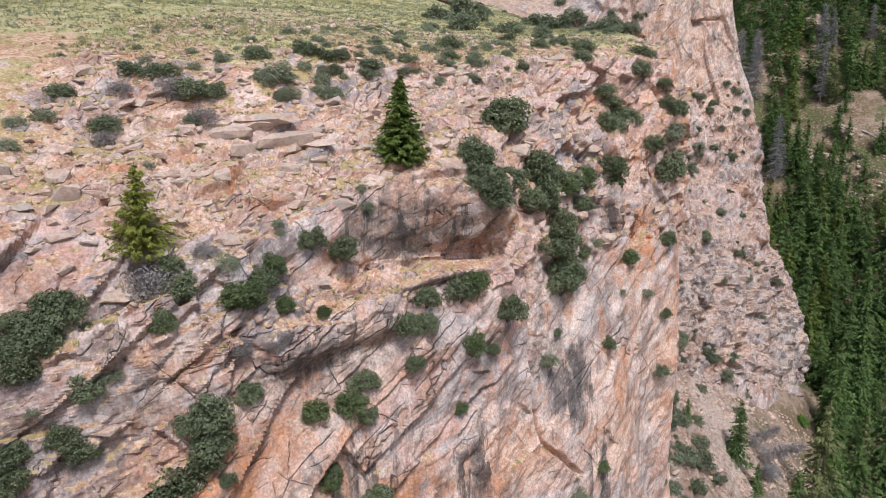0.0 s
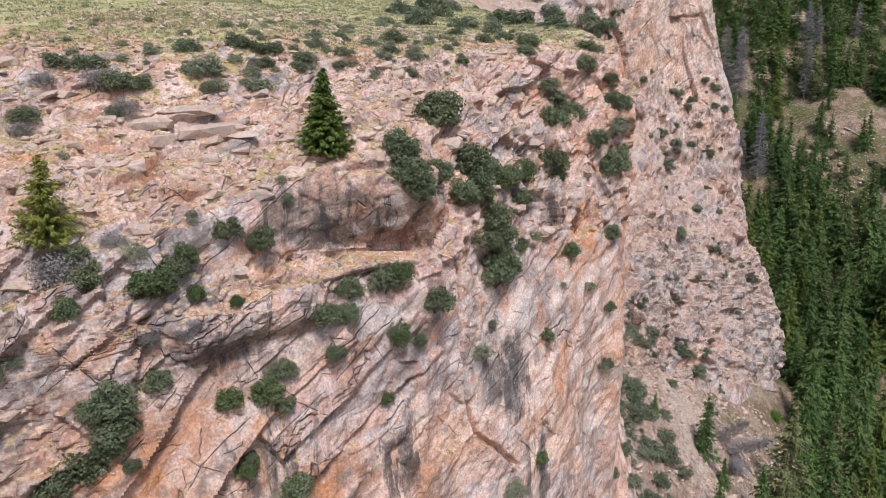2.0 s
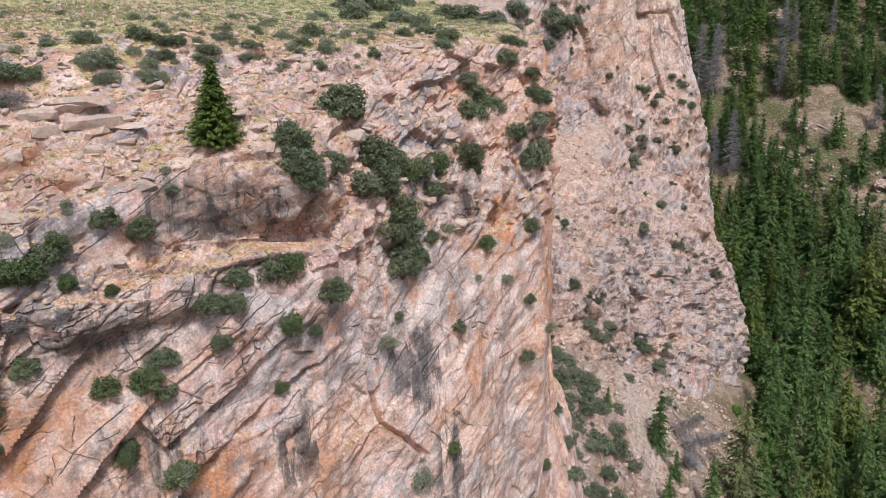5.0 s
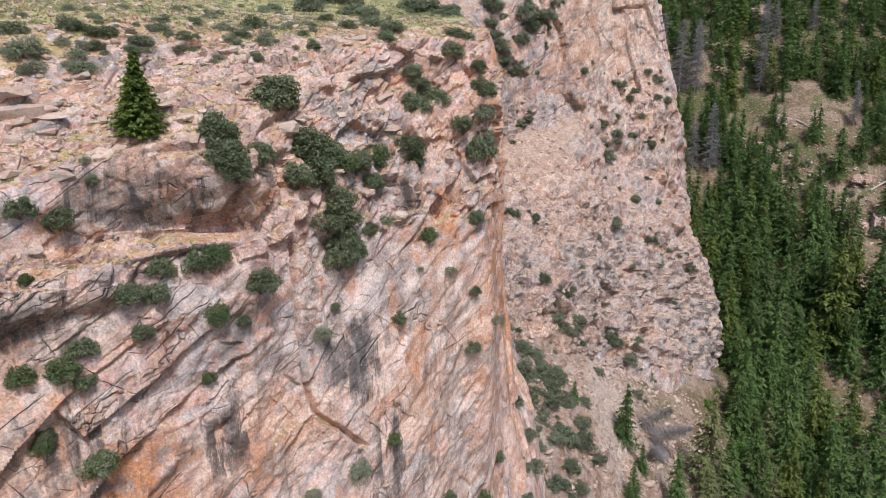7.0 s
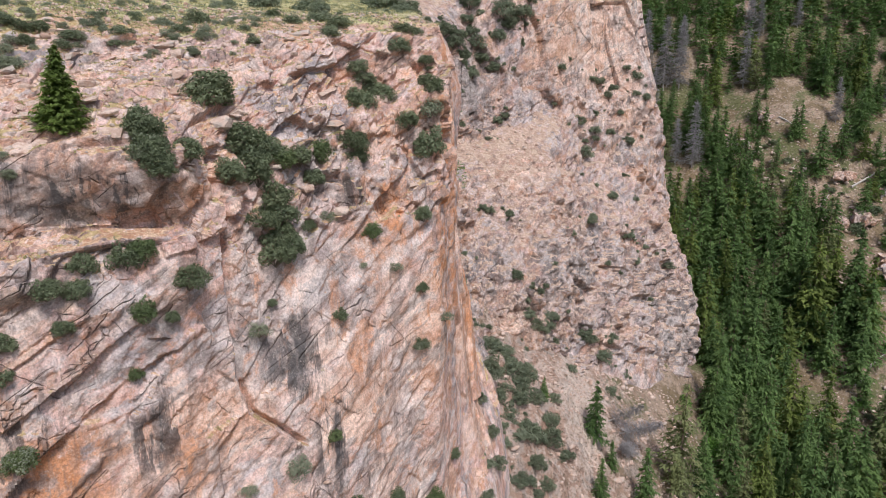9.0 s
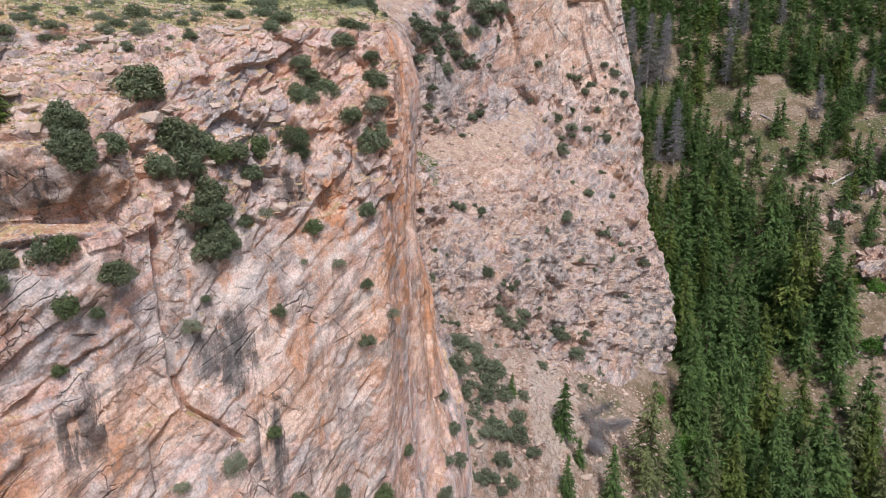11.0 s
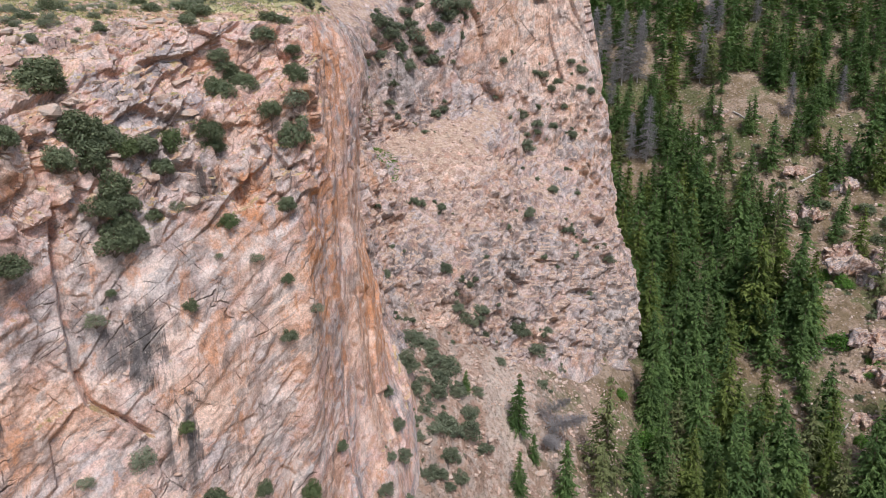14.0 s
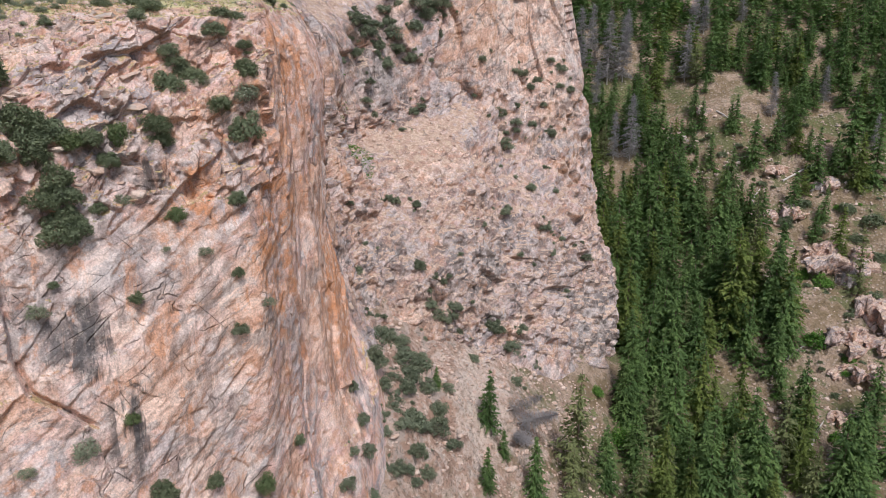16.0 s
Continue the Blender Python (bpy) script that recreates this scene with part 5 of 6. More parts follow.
FIRS_A = [
    (38.9, 80.2, -14.3, 6.6), (45.6, 83.1, -18.1, 10.3), (41.6, 85.9, -13.0, 4.6), (32.4, 87.9, -3.4, 3.4),
    (39.7, 88.3, -9.8, 9.0), (64.3, 95.8, -26.7, 9.7), (72.1, 97.4, -27.8, 11.6), (99.1, 98.3, -27.6, 5.5),
    (80.2, 99.3, -28.1, 11.9), (109.4, 110.3, -23.7, 14.9), (65.6, 110.8, -21.4, 13.0), (101.6, 134.4, -11.6, 19.0),
    (135.0, 160.1, 13.0, 17.0), (122.9, 163.5, 12.4, 14.7), (103.1, 163.9, 10.1, 12.0), (102.1, 164.8, 9.9, 5.4),
    (131.6, 165.4, 16.2, 20.1), (110.1, 168.9, 15.5, 13.7), (116.5, 171.7, 19.3, 12.4), (101.0, 172.0, 14.9, 9.7),
    (121.8, 175.0, 23.2, 12.6), (98.5, 177.7, 18.4, 8.5),
]
FIRS_B = [
    (107.6, 178.2, 23.4, 8.5), (102.3, 183.2, 23.6, 8.7),
]
PINES_A = [
    (51.4, 86.2, -21.1, 9.5), (52.9, 90.7, -19.5, 17.7), (69.9, 98.7, -27.7, 10.0), (70.1, 109.0, -25.6, 12.7),
]
WARM_FIRS_A = [
    (79.0, 100.8, -28.1, 9.2), (104.0, 133.0, -11.9, 17.2), (93.1, 133.6, -14.4, 24.7), (119.2, 161.2, 10.7, 7.9),
]
SNAGS_A = [
    (63.4, 149.6, 34.1, 10.5), (138.9, 167.7, 20.1, 9.5), (119.2, 181.0, 26.6, 11.4), (83.5, 180.4, 15.7, 17.0),
    (80.0, 182.8, 14.9, 12.2), (102.9, 200.3, 35.2, 15.5), (83.6, 209.0, 34.1, 21.0), (87.6, 207.4, 34.8, 18.5),
    (110.2, 217.2, 46.4, 16.0), (79.4, 202.6, 28.0, 13.0), (124.7, 217.8, 52.3, 10.0), (114.2, 219.2, 48.9, 12.0),
    (76.5, 214.0, 36.0, 20.0), (80.5, 217.0, 38.0, 18.0), (90.0, 214.0, 39.0, 14.0), (135.0, 186.0, 34.0, 10.0),
]
LOG_ENDS = [
    ((102.1, 127.2, -16.5), (106.7, 129.4, -14.1)),
    ((98.1, 124.5, -18.7), (101.4, 125.3, -17.5)),
    ((98.7, 109.6, -26.0), (102.9, 113.6, -22.5)),
    ((119.4, 178.8, 25.3), (129.3, 187.1, 30.6)),
    ((115.6, 164.1, 13.3), (128.3, 169.3, 18.0)),
    ((107.8, 161.9, 8.5), (110.5, 163.9, 11.5)),
    ((129.1, 166.3, 16.1), (132.9, 165.4, 16.5)),
    ((106.9, 185.6, 28.1), (108.6, 181.5, 26.4)),
]
from mathutils.bvhtree import BVHTree


def tree_of(ob):
    m = ob.data
    co = np.empty(len(m.vertices) * 3, np.float32)
    m.vertices.foreach_get("co", co)
    idx = np.empty(len(m.loops), np.int32)
    m.loops.foreach_get("vertex_index", idx)
    return BVHTree.FromPolygons(co.reshape(-1, 3).tolist(), idx.reshape(-1, 4).tolist())


SURFACES = [tree_of(cliff), tree_of(amphitheatre), tree_of(ground)]


def seat(x, y, z):
    """The nearest place on rock or ground, and the way out of it."""
    found = [s.find_nearest((x, y, z)) for s in SURFACES]
    return min(found, key=lambda f: f[3])[:2]


def soil_under(x, y, top=120.0):
    hit = SURFACES[2].ray_cast((x, y, top), (0, 0, -1))
    return hit[0].z if hit[0] else None


rng = np.random.default_rng(7)


def plant_bushes(spots, masters, sink=0.32, tall=(0.8, 1.1)):
    for k, (x, y, z, size) in enumerate(spots):
        p, n = seat(x, y, z - sink * size)
        out = Vector((n.x, n.y, 0)) * 0.12 * size
        size *= 1.45 if 36 < y < 58 and z < 38.4 else 1.2 if y < 36 else 1.3 if y < 92 else 0.95
        set_down(masters[k % len(masters)], p.x + out.x, p.y + out.y, p.z - 0.12 * size, size, rng.uniform(0, 6.28), rng.uniform(*tall))


def bush_kind(name, count, seed, label, group, leaves, material, **how):
    return [thing_of(name, bush_meshes(seed + k, leaves, material, **how), label, "bush", group) for k in range(count)]


dark = bush_kind("bush", 6, 100, "dark green evergreen bush rooted in the granite", "bushes on the cliff", 3000, M_BUSH, leaf=0.05)
green = bush_kind("bush", 3, 120, "mid-green leafy bush on a rock ledge", "bushes on the cliff", 2600, M_BUSH_WARM, leaf=0.05)
sage = bush_kind("sagebrush", 4, 140, "grey-green sagebrush on gravelly soil", "sagebrush", 1800, M_SAGE, leaf=0.045)
dry = bush_kind("dry_shrub", 2, 160, "half-dead grey shrub with bare twigs", "dry shrubs", 1500, M_GREYSHRUB, leaf=0.045)
slope = bush_kind("shrub", 3, 180, "dull green shrub on the valley slope", "shrubs on the valley slope", 1100, M_BUSH, leaf=0.07, flat=0.6)
fresh = bush_kind("leafy_shrub", 3, 200, "bright green leafy shrub in the valley", "leafy shrubs in the valley", 1300, M_FRESH, leaf=0.06)
on_cliff = RIM_BUSHES + DARK_BUSHES_A + DARK_BUSHES_B + DARK_BUSHES_C + DARK_BUSHES_D + DARK_BUSHES_E + DARK_BUSHES_F + DARK_BUSHES_G + DARK_BUSHES_H + DARK_BUSHES_I + DARK_BUSHES_J + DARK_BUSHES_K
on_rim = [(x, y, z, 0.82 * w) for x, y, z, w in on_cliff if y < 58 and z > 38.4]
plant_bushes([b for b in on_cliff if b[1] < 58 and b[2] <= 38.4], dark)
# distant bushes: haze is put into their leaf colour, paler and greyer
dull = bush_kind("bush", 5, 240, "grey-green bush clinging to the far cliff, paled for haze", "bushes on the far cliff", 1500, M_BUSH_HAZED, leaf=0.06, lobes=11)
plant_bushes([b for b in on_cliff if b[1] >= 58], dull, tall=(0.6, 1.0))
dusky = bush_kind("bush", 4, 260, "grey-green bush along the plateau's rim", "bushes along the rim", 2400, M_BUSH_RIM, leaf=0.05)
plant_bushes(on_rim, dusky, tall=(0.55, 0.85))
# lower shoots round the larger far bushes, past counting
shoot = bush_meshes(250, 380, M_BUSH_HAZED, leaf=0.11, lobes=8)[0]
co = np.empty(len(shoot.vertices) * 3, np.float32)
shoot.vertices.foreach_get("co", co)
co = co.reshape(-1, 3)
scrub = []
for b in on_cliff:
    for k in (0, 1):
        if b[1] >= 58:
            p, n = seat(b[0] + rng.normal() * 0.7 * b[3], b[1], b[2] + rng.normal() * 0.45 * b[3])
            w, a = b[3] * rng.uniform(0.25, 0.5), rng.uniform(0, 6.28)
            cs, sn = math.cos(a) * w, math.sin(a) * w
            scrub.append(np.stack([co[:, 0] * cs - co[:, 1] * sn + p.x, co[:, 0] * sn + co[:, 1] * cs + p.y, co[:, 2] * w + p.z - 0.1 * w], 1))
scrub = np.concatenate(scrub)
tagged(new("low_scrub", soup("low_scrub", scrub, np.arange(len(scrub)).reshape(-1, 3), M_BUSH_HAZED)), "low grey-green scrub between the far cliff's bushes, paled for haze", "scrub", kind="stuff")
plant_bushes(GREEN_BUSHES_A, green)
plant_bushes(SAGE_BUSHES_A + SAGE_BUSHES_B + SAGE_BUSHES_C + SAGE_BUSHES_D + SAGE_BUSHES_E + SAGE_BUSHES_F + SAGE_BUSHES_G, sage, tall=(0.6, 0.85))
plant_bushes(DRY_BUSHES_A, dry)
plant_bushes(SLOPE_BUSHES_A, slope)
plant_bushes(FRESH_BUSHES_A, fresh)

spots = []
while len(spots) < 260:
    x, y = rng.uniform(92, 150), rng.uniform(104, 182)
    if x > np.interp(y, [98, 111, 125, 140, 155, 166, 172, 183], [90, 98, 96, 106, 109, 92, 88, 100]):
        spots.append((x, y, soil_under(x, y), rng.uniform(0.8, 2.8)))
plant_bushes(spots, slope + fresh[:1], tall=(0.5, 0.8))
# Sagebrush over the plateau, thinning towards the rocks
tuft = [thing_of("sagebrush", bush_meshes(220 + k, 170, M_SAGE, flat=0.6, leaf=0.13, limbs=3), "small grey-green sagebrush on the grassy plateau", "bush", "sagebrush on the plateau") for k in range(4)]
shrub = [thing_of("bush", bush_meshes(230 + k, 260, M_BUSH, flat=0.7, leaf=0.11, limbs=3), "small dark green bush on the grassy plateau", "bush", "bushes on the plateau") for k in range(2)]
placed = 0
while placed < 168:
    x, y = rng.uniform(-34, 17), rng.uniform(33, 84)
    if x < -0.68 * y - 2 or y < 40 + 0.45 * (x + 13):
        continue
    hit = SURFACES[0].ray_cast((x, y, 70), (0, 0, -1))
    if hit[0] is None or hit[1].z < 0.6:
        continue
    s = rng.uniform(0.35, 0.85)
    master = shrub[placed % 2] if rng.uniform() < 0.05 else tuft[placed % 4]
    set_down(master, x, y, hit[0].z - 0.06, s, rng.uniform(0, 6.28), rng.uniform(0.6, 0.9))
    placed += 1

# Grass and herbs between them, and on the gravelly ledges
def tufts(name, count, lo, hi, top, size, material, label, keep, upright=1.0, blade=1.0, surface=0):
    spots = []
    while len(spots) < count:
        x, y = rng.uniform(lo[0], hi[0]), rng.uniform(lo[1], hi[1])
        hit = SURFACES[surface].ray_cast((x, y, top), (0, 0, -1))
        if hit[0] is not None and keep(x, y, hit[0].z, hit[1].z):
            spots.append(hit[0])
    c = np.repeat(np.array(spots), 7, axis=0)
    n = len(c)
    spread = rng.normal(size=(n, 3)) * (1, 1, 0) * size * 0.6
    out = unit(rng.normal(size=(n, 3)) * 0.6 + (0, 0, upright))
    side = unit(np.cross(out, rng.normal(size=(n, 3))))
    v, f = blades(c + spread + (0, 0, size * 0.3), out, side, rng.uniform(0.5, 1.2, n) * size * blade, rng.uniform(0.15, 0.4, n) * size * blade)
    return tagged(new(name, soup(name, v, f, material)), label, "grass", kind="stuff")


tufts("plateau_grass", 9000, (-50, 38), (18, 110), 80, 0.22, M_GRASS, "dry olive-green grass tufts over the plateau", lambda x, y, z, nz: nz > 0.75 and y > 38 + 0.5 * (x + 13) and x > -0.7 * y, 0.6, 0.55)
tufts("ledge_herbs", 2600, (-20, 24), (17, 56), 80, 0.13, M_GRASS, "small yellowish herbs and grass between the rocks", lambda x, y, z, nz: nz > 0.72)
tufts("plateau_sage", 4200, (-60, 42), (18, 130), 80, 0.3, M_SAGE, "low grey-green sage dotted over the far plateau", lambda x, y, z, nz: nz > 0.75 and x > -0.75 * y, 0.3, 0.5)

tufts("terrace_grass", 420, (17.5, 110), (22.5, 114.5), 60, 0.2, M_FRESH, "fresh green grass on the far cliff's terrace", lambda x, y, z, nz: nz > 0.3, 0.8, 0.7, 1)

# ---- conifers ----
firs = [thing_of("fir_tree", fir_meshes(300 + k, 26, 0.225 + 0.02 * (k % 3), M_FIR, gaps=0.06, needle=0.038, step=0.0125), "tall dark green fir in the valley forest", "tree", "firs in the valley") for k in range(6)]
warm = [thing_of("fir_tree", fir_meshes(320 + k, 26, 0.245, M_FIR_WARM, gaps=0.06, needle=0.038, step=0.0125), "tall yellowish green fir in the valley forest", "tree", "firs in the valley") for k in range(2)]
pines = [thing_of("pine_tree", fir_meshes(340 + k, 20, 0.23, M_FIR_PALE, droop=0.0, gaps=0.2, needle=0.036, step=0.013), "broad pale green pine below the cliff", "tree", "pines below the cliff") for k in range(3)]
snags = [thing_of("dead_tree", snag_meshes(360 + k), "dead standing grey conifer without needles", "tree", "dead trees in the forest") for k in range(3)]


def stand(spots, masters):
    for k, (x, y, z, h) in enumerate(spots):
        set_down(masters[k % len(masters)], x, y, soil_under(x, y) - 0.1, h, rng.uniform(0, 6.28))


stand(FIRS_A + FIRS_B, firs)
stand(WARM_FIRS_A, warm)
stand(PINES_A, pines)
stand(SNAGS_A, snags)

PROMONTORY_X, PROMONTORY_Y = [42, 52, 60, 68, 68, 70, 68], [88, 105, 114, 124, 145, 168, 260]
CLEARING = [(95, 170), (93, 186), (97, 197), (113, 195), (125, 183), (150, 170), (150, 100), (98, 106), (101, 122), (104, 131), (105, 149), (105, 160)]


def in_clearing(x, y):
    inside = False
    for (ax, ay), (bx, by) in zip(CLEARING, CLEARING[1:] + CLEARING[:1]):
        if (ay > y) != (by > y) and x < ax + (y - ay) / (by - ay) * (bx - ax):
            inside = not inside
    return inside


SNAG_SPOTS = [(s[0], s[1]) for s in SNAGS_A]
grown, distant = 0, []
for gyi in np.arange(92, 262, 4.1):
    for gxi in np.arange(46, 215, 4.1):
        x, y = gxi + rng.uniform(-1.6, 1.6), gyi + rng.uniform(-1.6, 1.6)
        if x < np.interp(y, PROMONTORY_Y, PROMONTORY_X) + 1.6 or abs(x) > 0.8 * y + 30:
            continue
        if any(abs(x - a * y / b) < 2.4 and -8 < y - b < 1.5 for a, b in SNAG_SPOTS):
            continue
        open_ground = in_clearing(x, y)
        chance = (0.24 if y > 152 else 0.03) if open_ground else 0.92
        if y < 126:
            chance = 0.3 if y < 108 and x < 66 else min(chance, 0.62)
        if rng.uniform() > chance:
            continue
        h = rng.uniform(8.5, 20) if y < 165 else rng.uniform(8, 15)
        if open_ground:
            h *= 0.7
        r = rng.uniform()
        z = soil_under(x, y)
        turn, tall, lean = rng.uniform(0, 6.28), rng.uniform(0.9, 1.12), (rng.normal() * 1.5, rng.normal() * 1.5)
        if grown < 285:
            master = snags[grown % 3] if r < 0.004 else warm[grown % 2] if r < 0.18 else pines[grown % 3] if r < 0.26 else firs[grown % 6]
            set_down(master, x, y, z - 0.15, h, turn, tall, lean)
            grown += 1
        else:
            distant.append((x, y, z - 0.15, h, turn, tall, r))

# The rest of the forest, too many and too far to count
far_crowns = [fir_meshes(420 + k, 13, 0.23, M_FIR, needle=0.06, step=0.026)[0] for k in range(3)] + [fir_meshes(430, 13, 0.23, M_FIR_WARM, needle=0.06, step=0.026)[0]]
far_arrays = []
for m in far_crowns:
    co = np.empty(len(m.vertices) * 3, np.float32)
    m.vertices.foreach_get("co", co)
    far_arrays.append(co.reshape(-1, 3))
for kind, chosen, material, label in (("fir_forest", [d for d in distant if d[6] > 0.12], M_FIR, "dense dark green fir forest on the far slope"), ("light_forest", [d for d in distant if d[6] <= 0.12], M_FIR_WARM, "lighter yellowish firs scattered in the far forest")):
    vs = []
    for k, (x, y, z, h, turn, tall, r) in enumerate(chosen):
        cs, sn = math.cos(turn), math.sin(turn)
        v = far_arrays[k % 3] * (h, h, h * tall)
        vs.append(np.stack([v[:, 0] * cs - v[:, 1] * sn + x, v[:, 0] * sn + v[:, 1] * cs + y, v[:, 2] + z], 1))
    v = np.concatenate(vs)
    tagged(new(kind, soup(kind, v, np.arange(len(v)).reshape(-1, 3), material)), label, "forest", kind="stuff")

# Two conifers on the cliff's top, the dead tangle in the gully
lone = thing_of("fir_tree", fir_meshes(401, 46, 0.31, M_FIR_NEAR, droop=0.02, needle=0.045, per=20, step=0.013), "lone dense dark green fir on the cliff top", "tree")
lone.matrix_basis = Matrix.LocRotScale((-2.2, 37.0, 35.7), Euler((0, 0, 1.0)), (5.2, 5.2, 4.75))
leaning = thing_of("pine_tree", fir_meshes(402, 26, 0.4, M_PINE_NEAR, droop=-0.15, gaps=0.2, needle=0.045, per=18, step=0.014), "small yellowish green pine among the rocks", "tree")
leaning.matrix_basis = Matrix.LocRotScale((-12.0, 27.9, 33.0), Euler((0, radians(-2), 2.0)), (3.9, 3.9, 4.1))
tangle = thing_of("dead_tree", [m for m in snag_meshes(410)], "fallen dead grey tree in the gully", "tree")
tangle.matrix_basis = Matrix.LocRotScale((44.5, 92.0, soil_under(44.5, 92.0) + 0.6), Euler((radians(62), radians(15), 0.9)), (11, 11, 6.5))
for x, y, tip, turn in ((45.8, 90.5, 58, -0.5), (43.0, 93.0, 70, 1.8)):
    limb = copy_thing(tangle, Matrix.Identity(4))
    limb.matrix_basis = Matrix.LocRotScale((x, y, soil_under(x, y) + 0.4), Euler((radians(tip), radians(-10), turn)), (9, 9, 5.5))

# ---- fallen logs ----
for a, b in LOG_ENDS:
    a, b = np.array(a), np.array(b)
    a[2], b[2] = soil_under(a[0], a[1]) + 0.15, soil_under(b[0], b[1]) + 0.35
    mid = (a + b) / 2 + rng.normal(size=3) * 0.25
    stubs = []
    for k in range(7):
        q = a + (b - a) * rng.uniform(0.2, 0.95)
        stubs.append(tube(q, q + rng.normal(size=3) * 0.7 + (0, 0, 0.35), 0.05, 0.015, 4))
    log = new("fallen_log")
    tagged(log, "bleached grey fallen tree trunk on the scree", "log", "fallen logs")
    for nm, pieces in (("trunk", [tube(a, mid, 0.26, 0.19, 8), tube(mid, b, 0.19, 0.08, 8)]), ("stub", stubs)):
        part_ob = new(nm, soup(nm, *joined(pieces), M_SILVER))
        part_ob.parent = log
retire(dark + dull + dusky + green + sage + dry + slope + fresh + tuft + shrub + firs + warm + pines + snags)


# ---- loose stones ----
def stone_mesh(seed, flat):
    """An angular, weathered block: the hull of scattered corners."""
    r = np.random.default_rng(seed)
    bm = bmesh.new()
    q = unit(r.normal(size=(17, 3))) * r.uniform(0.42, 0.56, (17, 1))
    q = np.sign(q) * np.abs(q * 1.9) ** 0.75 / 1.9
    for v in q * (1, 0.75, flat):
        bm.verts.new(v)
    hull = bmesh.ops.convex_hull(bm, input=bm.verts[:])
    bmesh.ops.delete(bm, geom=[g for g in set(hull["geom_interior"] + hull["geom_unused"]) if isinstance(g, bmesh.types.BMVert)], context="VERTS")
    bmesh.ops.recalc_face_normals(bm, faces=bm.faces[:])
    mesh = bpy.data.meshes.new("stone")
    bm.to_mesh(mesh)
    bm.free()
    mesh.materials.append(M_STONE)
    return mesh


STONES = [stone_mesh(500 + k, (0.36, 0.5, 0.7)[k % 3]) for k in range(15)]


def crag_mesh(seed):
    """An outcrop's block: stepped and split faces."""
    mesh = stone_mesh(seed, 0.85)
    bm = bmesh.new()
    bm.from_mesh(mesh)
    bmesh.ops.subdivide_edges(bm, edges=bm.edges[:], cuts=5, use_grid_fill=True)
    co = np.array([v.co[:] for v in bm.verts])
    step, _ = blocks(co, (0.22, 0.2, 0.3), seed, 0.5)
    small, _ = blocks(co, (0.09, 0.08, 0.1), seed + 1, 0.6)
    for v, d in zip(bm.verts, 0.07 * step + 0.025 * small):
        v.co *= 1 + d / max(v.co.length, 0.1)
    bm.to_mesh(mesh)
    bm.free()
    mesh.materials[0] = M_ROCK_FAR
    return mesh


CRAGS = [crag_mesh(540 + k) for k in range(6)]


def lay_stone(x, y, z, size, k, parent):
    ob = new("stone", STONES[k % len(STONES)])
    ob.parent = parent
    ob.matrix_basis = Matrix.LocRotScale((x, y, z), Euler((rng.normal() * 0.16, rng.normal() * 0.16 - 0.1, rng.uniform(-0.5, 0.5) + 0.35)), (size, size * rng.uniform(0.7, 1.0), size * rng.uniform(0.7, 1.0)))
    return ob


for k, (x, y, z, size) in enumerate(OUTCROPS_A):
    crag = new("rock_outcrop")
    crag.location = (x, y, soil_under(x, y))
    tagged(crag, "grey-pink granite outcrop on the valley slope", "rock", "outcrops on the valley slope")
    for j in range(7):
        piece = lay_stone(rng.normal() * 0.3 * size, rng.normal() * 0.22 * size, rng.uniform(-0.12, 0.06) * size, size * rng.uniform(0.45, 0.85), 0, crag)
        piece.name, piece.data = "block", CRAGS[(k + j) % len(CRAGS)]
boulders = BOULDERS_A + BOULDERS_B + BOULDERS_C
for k, (x, y, z, size) in enumerate(boulders):
    p, n = seat(x, y, z)
    lay_stone(p.x, p.y + 0.1 * size, p.z - 0.04 * size, min(size, 2.0), 3 * k, cliff)
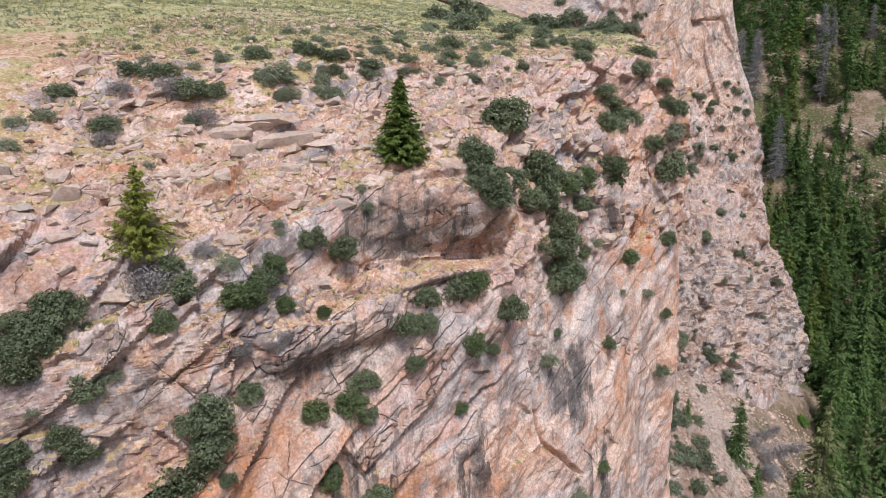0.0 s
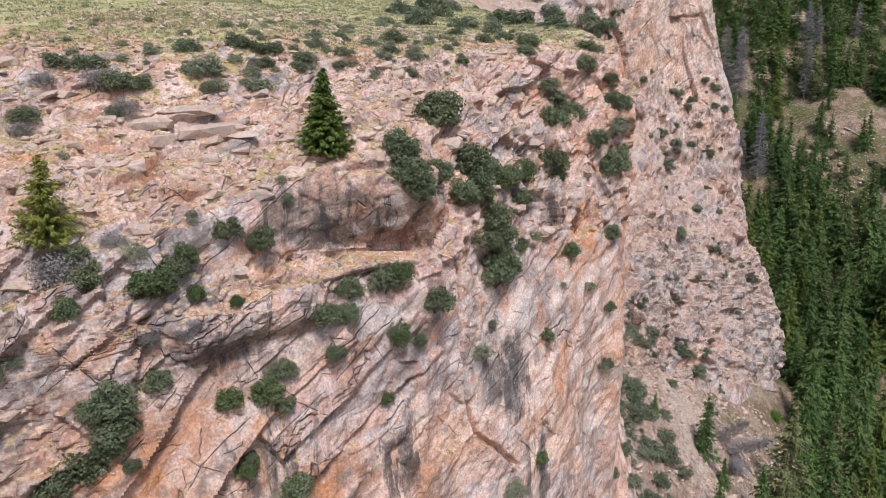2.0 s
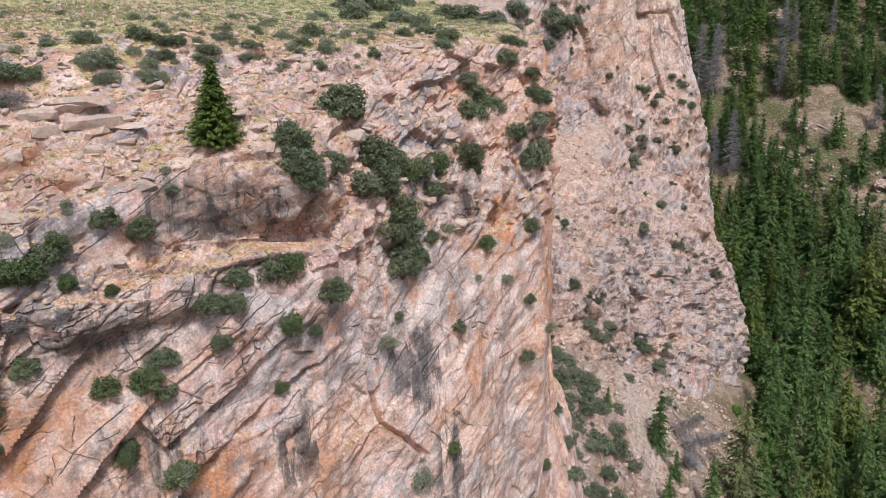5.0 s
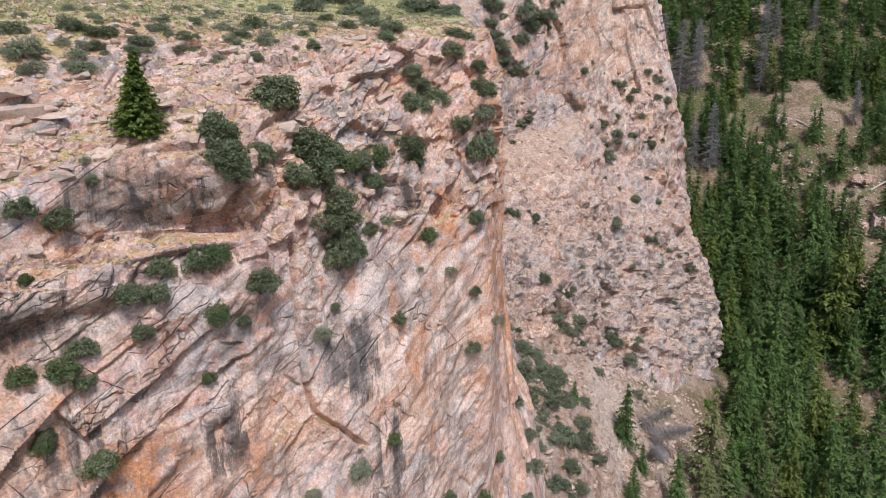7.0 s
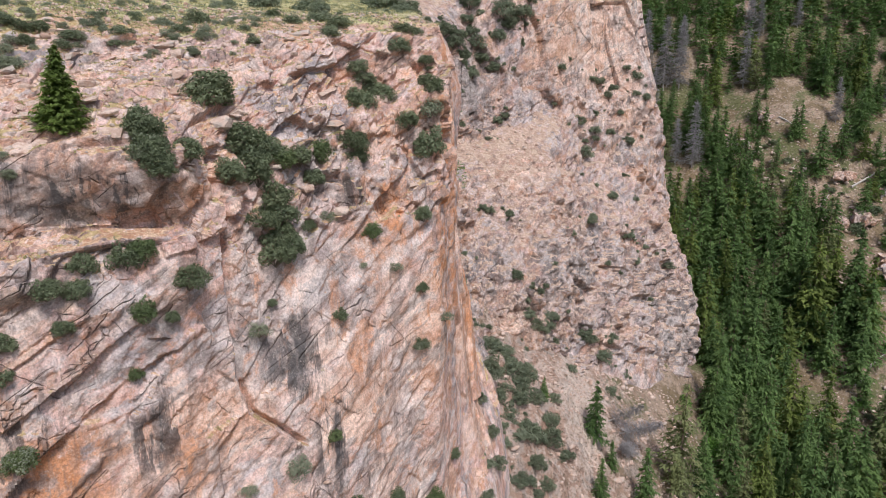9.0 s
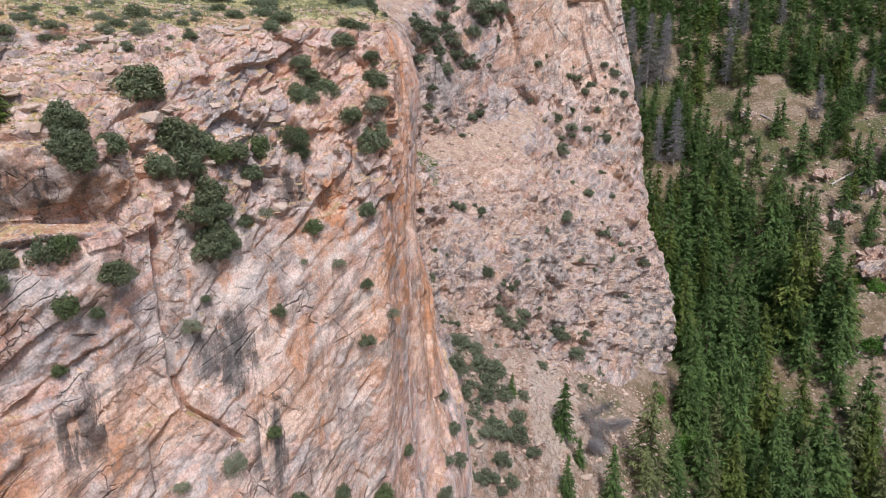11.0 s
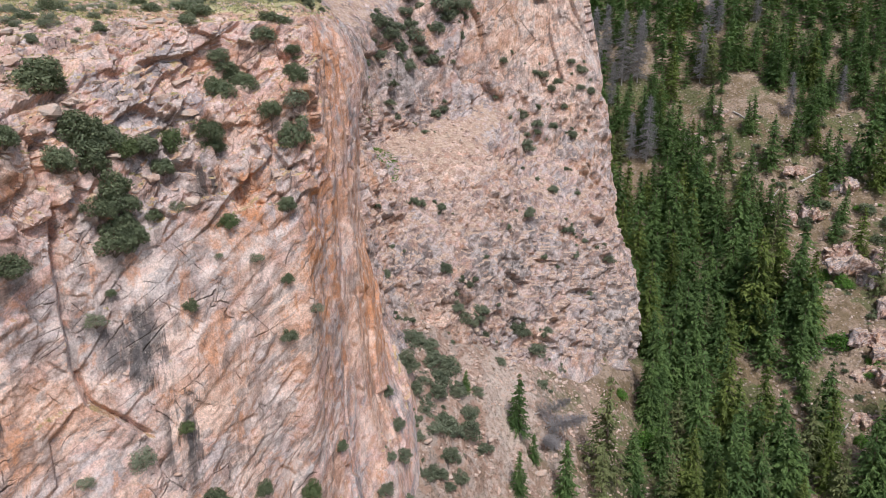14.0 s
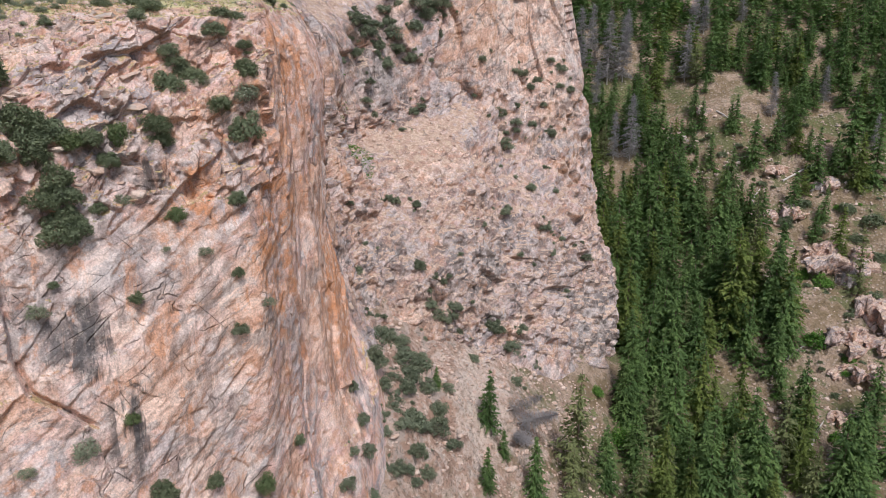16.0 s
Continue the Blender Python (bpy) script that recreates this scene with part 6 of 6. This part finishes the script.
for dx, dy, dz, wide, k in ((0, 0.5, 0.25, 3.3, 1), (-0.8, 0.1, -0.2, 2.6, 4), (0.9, -0.1, -0.5, 3.4, 7), (2.6, 0.2, -0.3, 1.7, 10), (-2.4, 0.3, -0.1, 1.6, 13), (1.6, 0.3, 0.1, 2.2, 2), (-1.6, -0.3, -0.6, 2.4, 5)):
    p, n = seat(-8.6 + dx, 35.6 + dy, 38.0 + dz)
    slab_stone = lay_stone(p.x, p.y, p.z + 0.1, wide, k, cliff)
    slab_stone.rotation_euler = (0.1, -0.08, 0.15)
    slab_stone.scale = (wide, wide * 0.55, wide * 0.42)
laid = 0
while laid < 245:
    x, y = rng.uniform(-18, 16), rng.uniform(25, 56)
    hit = SURFACES[0].ray_cast((x, y, 70), (0, 0, -1))
    if hit[0] is None or hit[1].z < 0.55 or y > 45 + 0.5 * (x + 5) or y < 28 + 0.75 * (x + 12):
        continue
    size = 0.25 + rng.exponential(0.32)
    lay_stone(x, y, hit[0].z + 0.08 * size, min(size, 1.5), laid, cliff)
    laid += 1


def rubble(name, label, count, sizes, where, surface, parent):
    """Small stones past counting, in one mesh."""
    vs, fs, n = [], [], 0
    base_v = [np.array([v.co[:] for v in m.vertices]) for m in STONES]
    base_f = [np.array([p.vertices[:] for p in m.polygons]) for m in STONES]
    made = 0
    while made < count:
        x, y = where()
        hit = SURFACES[surface].ray_cast((x, y, 120), (0, 0, -1))
        if hit[0] is None or hit[1].z < 0.62:
            continue
        k = int(rng.integers(len(STONES)))
        s = min(sizes[0] + rng.exponential(sizes[1]), sizes[2])
        m = np.array(Euler(tuple(rng.normal(size=3) * (0.3, 0.3, 2))).to_matrix())
        vs.append(base_v[k] @ m.T * s + np.array(hit[0]) + (0, 0, 0.1 * s))
        fs.append(base_f[k] + n)
        n += len(base_v[k])
        made += 1
    ob = new(name, soup(name, np.concatenate(vs), np.concatenate(fs), M_STONE))
    return tagged(ob, label, "stones", kind="stuff")


rubble("rubble", "broken pink granite rubble between the ledges", 4200, (0.1, 0.12, 0.6), lambda: (rng.uniform(-19, 17), rng.uniform(25, 62)), 0, cliff)
rubble("talus", "pale broken talus in the gully", 3000, (0.2, 0.22, 1.3), lambda: (rng.uniform(24, 62), rng.uniform(72, 112)), 2, ground)
rubble("scree", "grey scree and boulders on the valley slope", 1500, (0.3, 0.35, 2.2), lambda: (rng.uniform(94, 145), rng.uniform(100, 185)), 2, ground)
rubble("terrace_rubble", "pinkish rubble on the far cliff's terrace", 1300, (0.15, 0.2, 1.1), lambda: (rng.uniform(18, 62), rng.uniform(98, 148)), 1, amphitheatre)
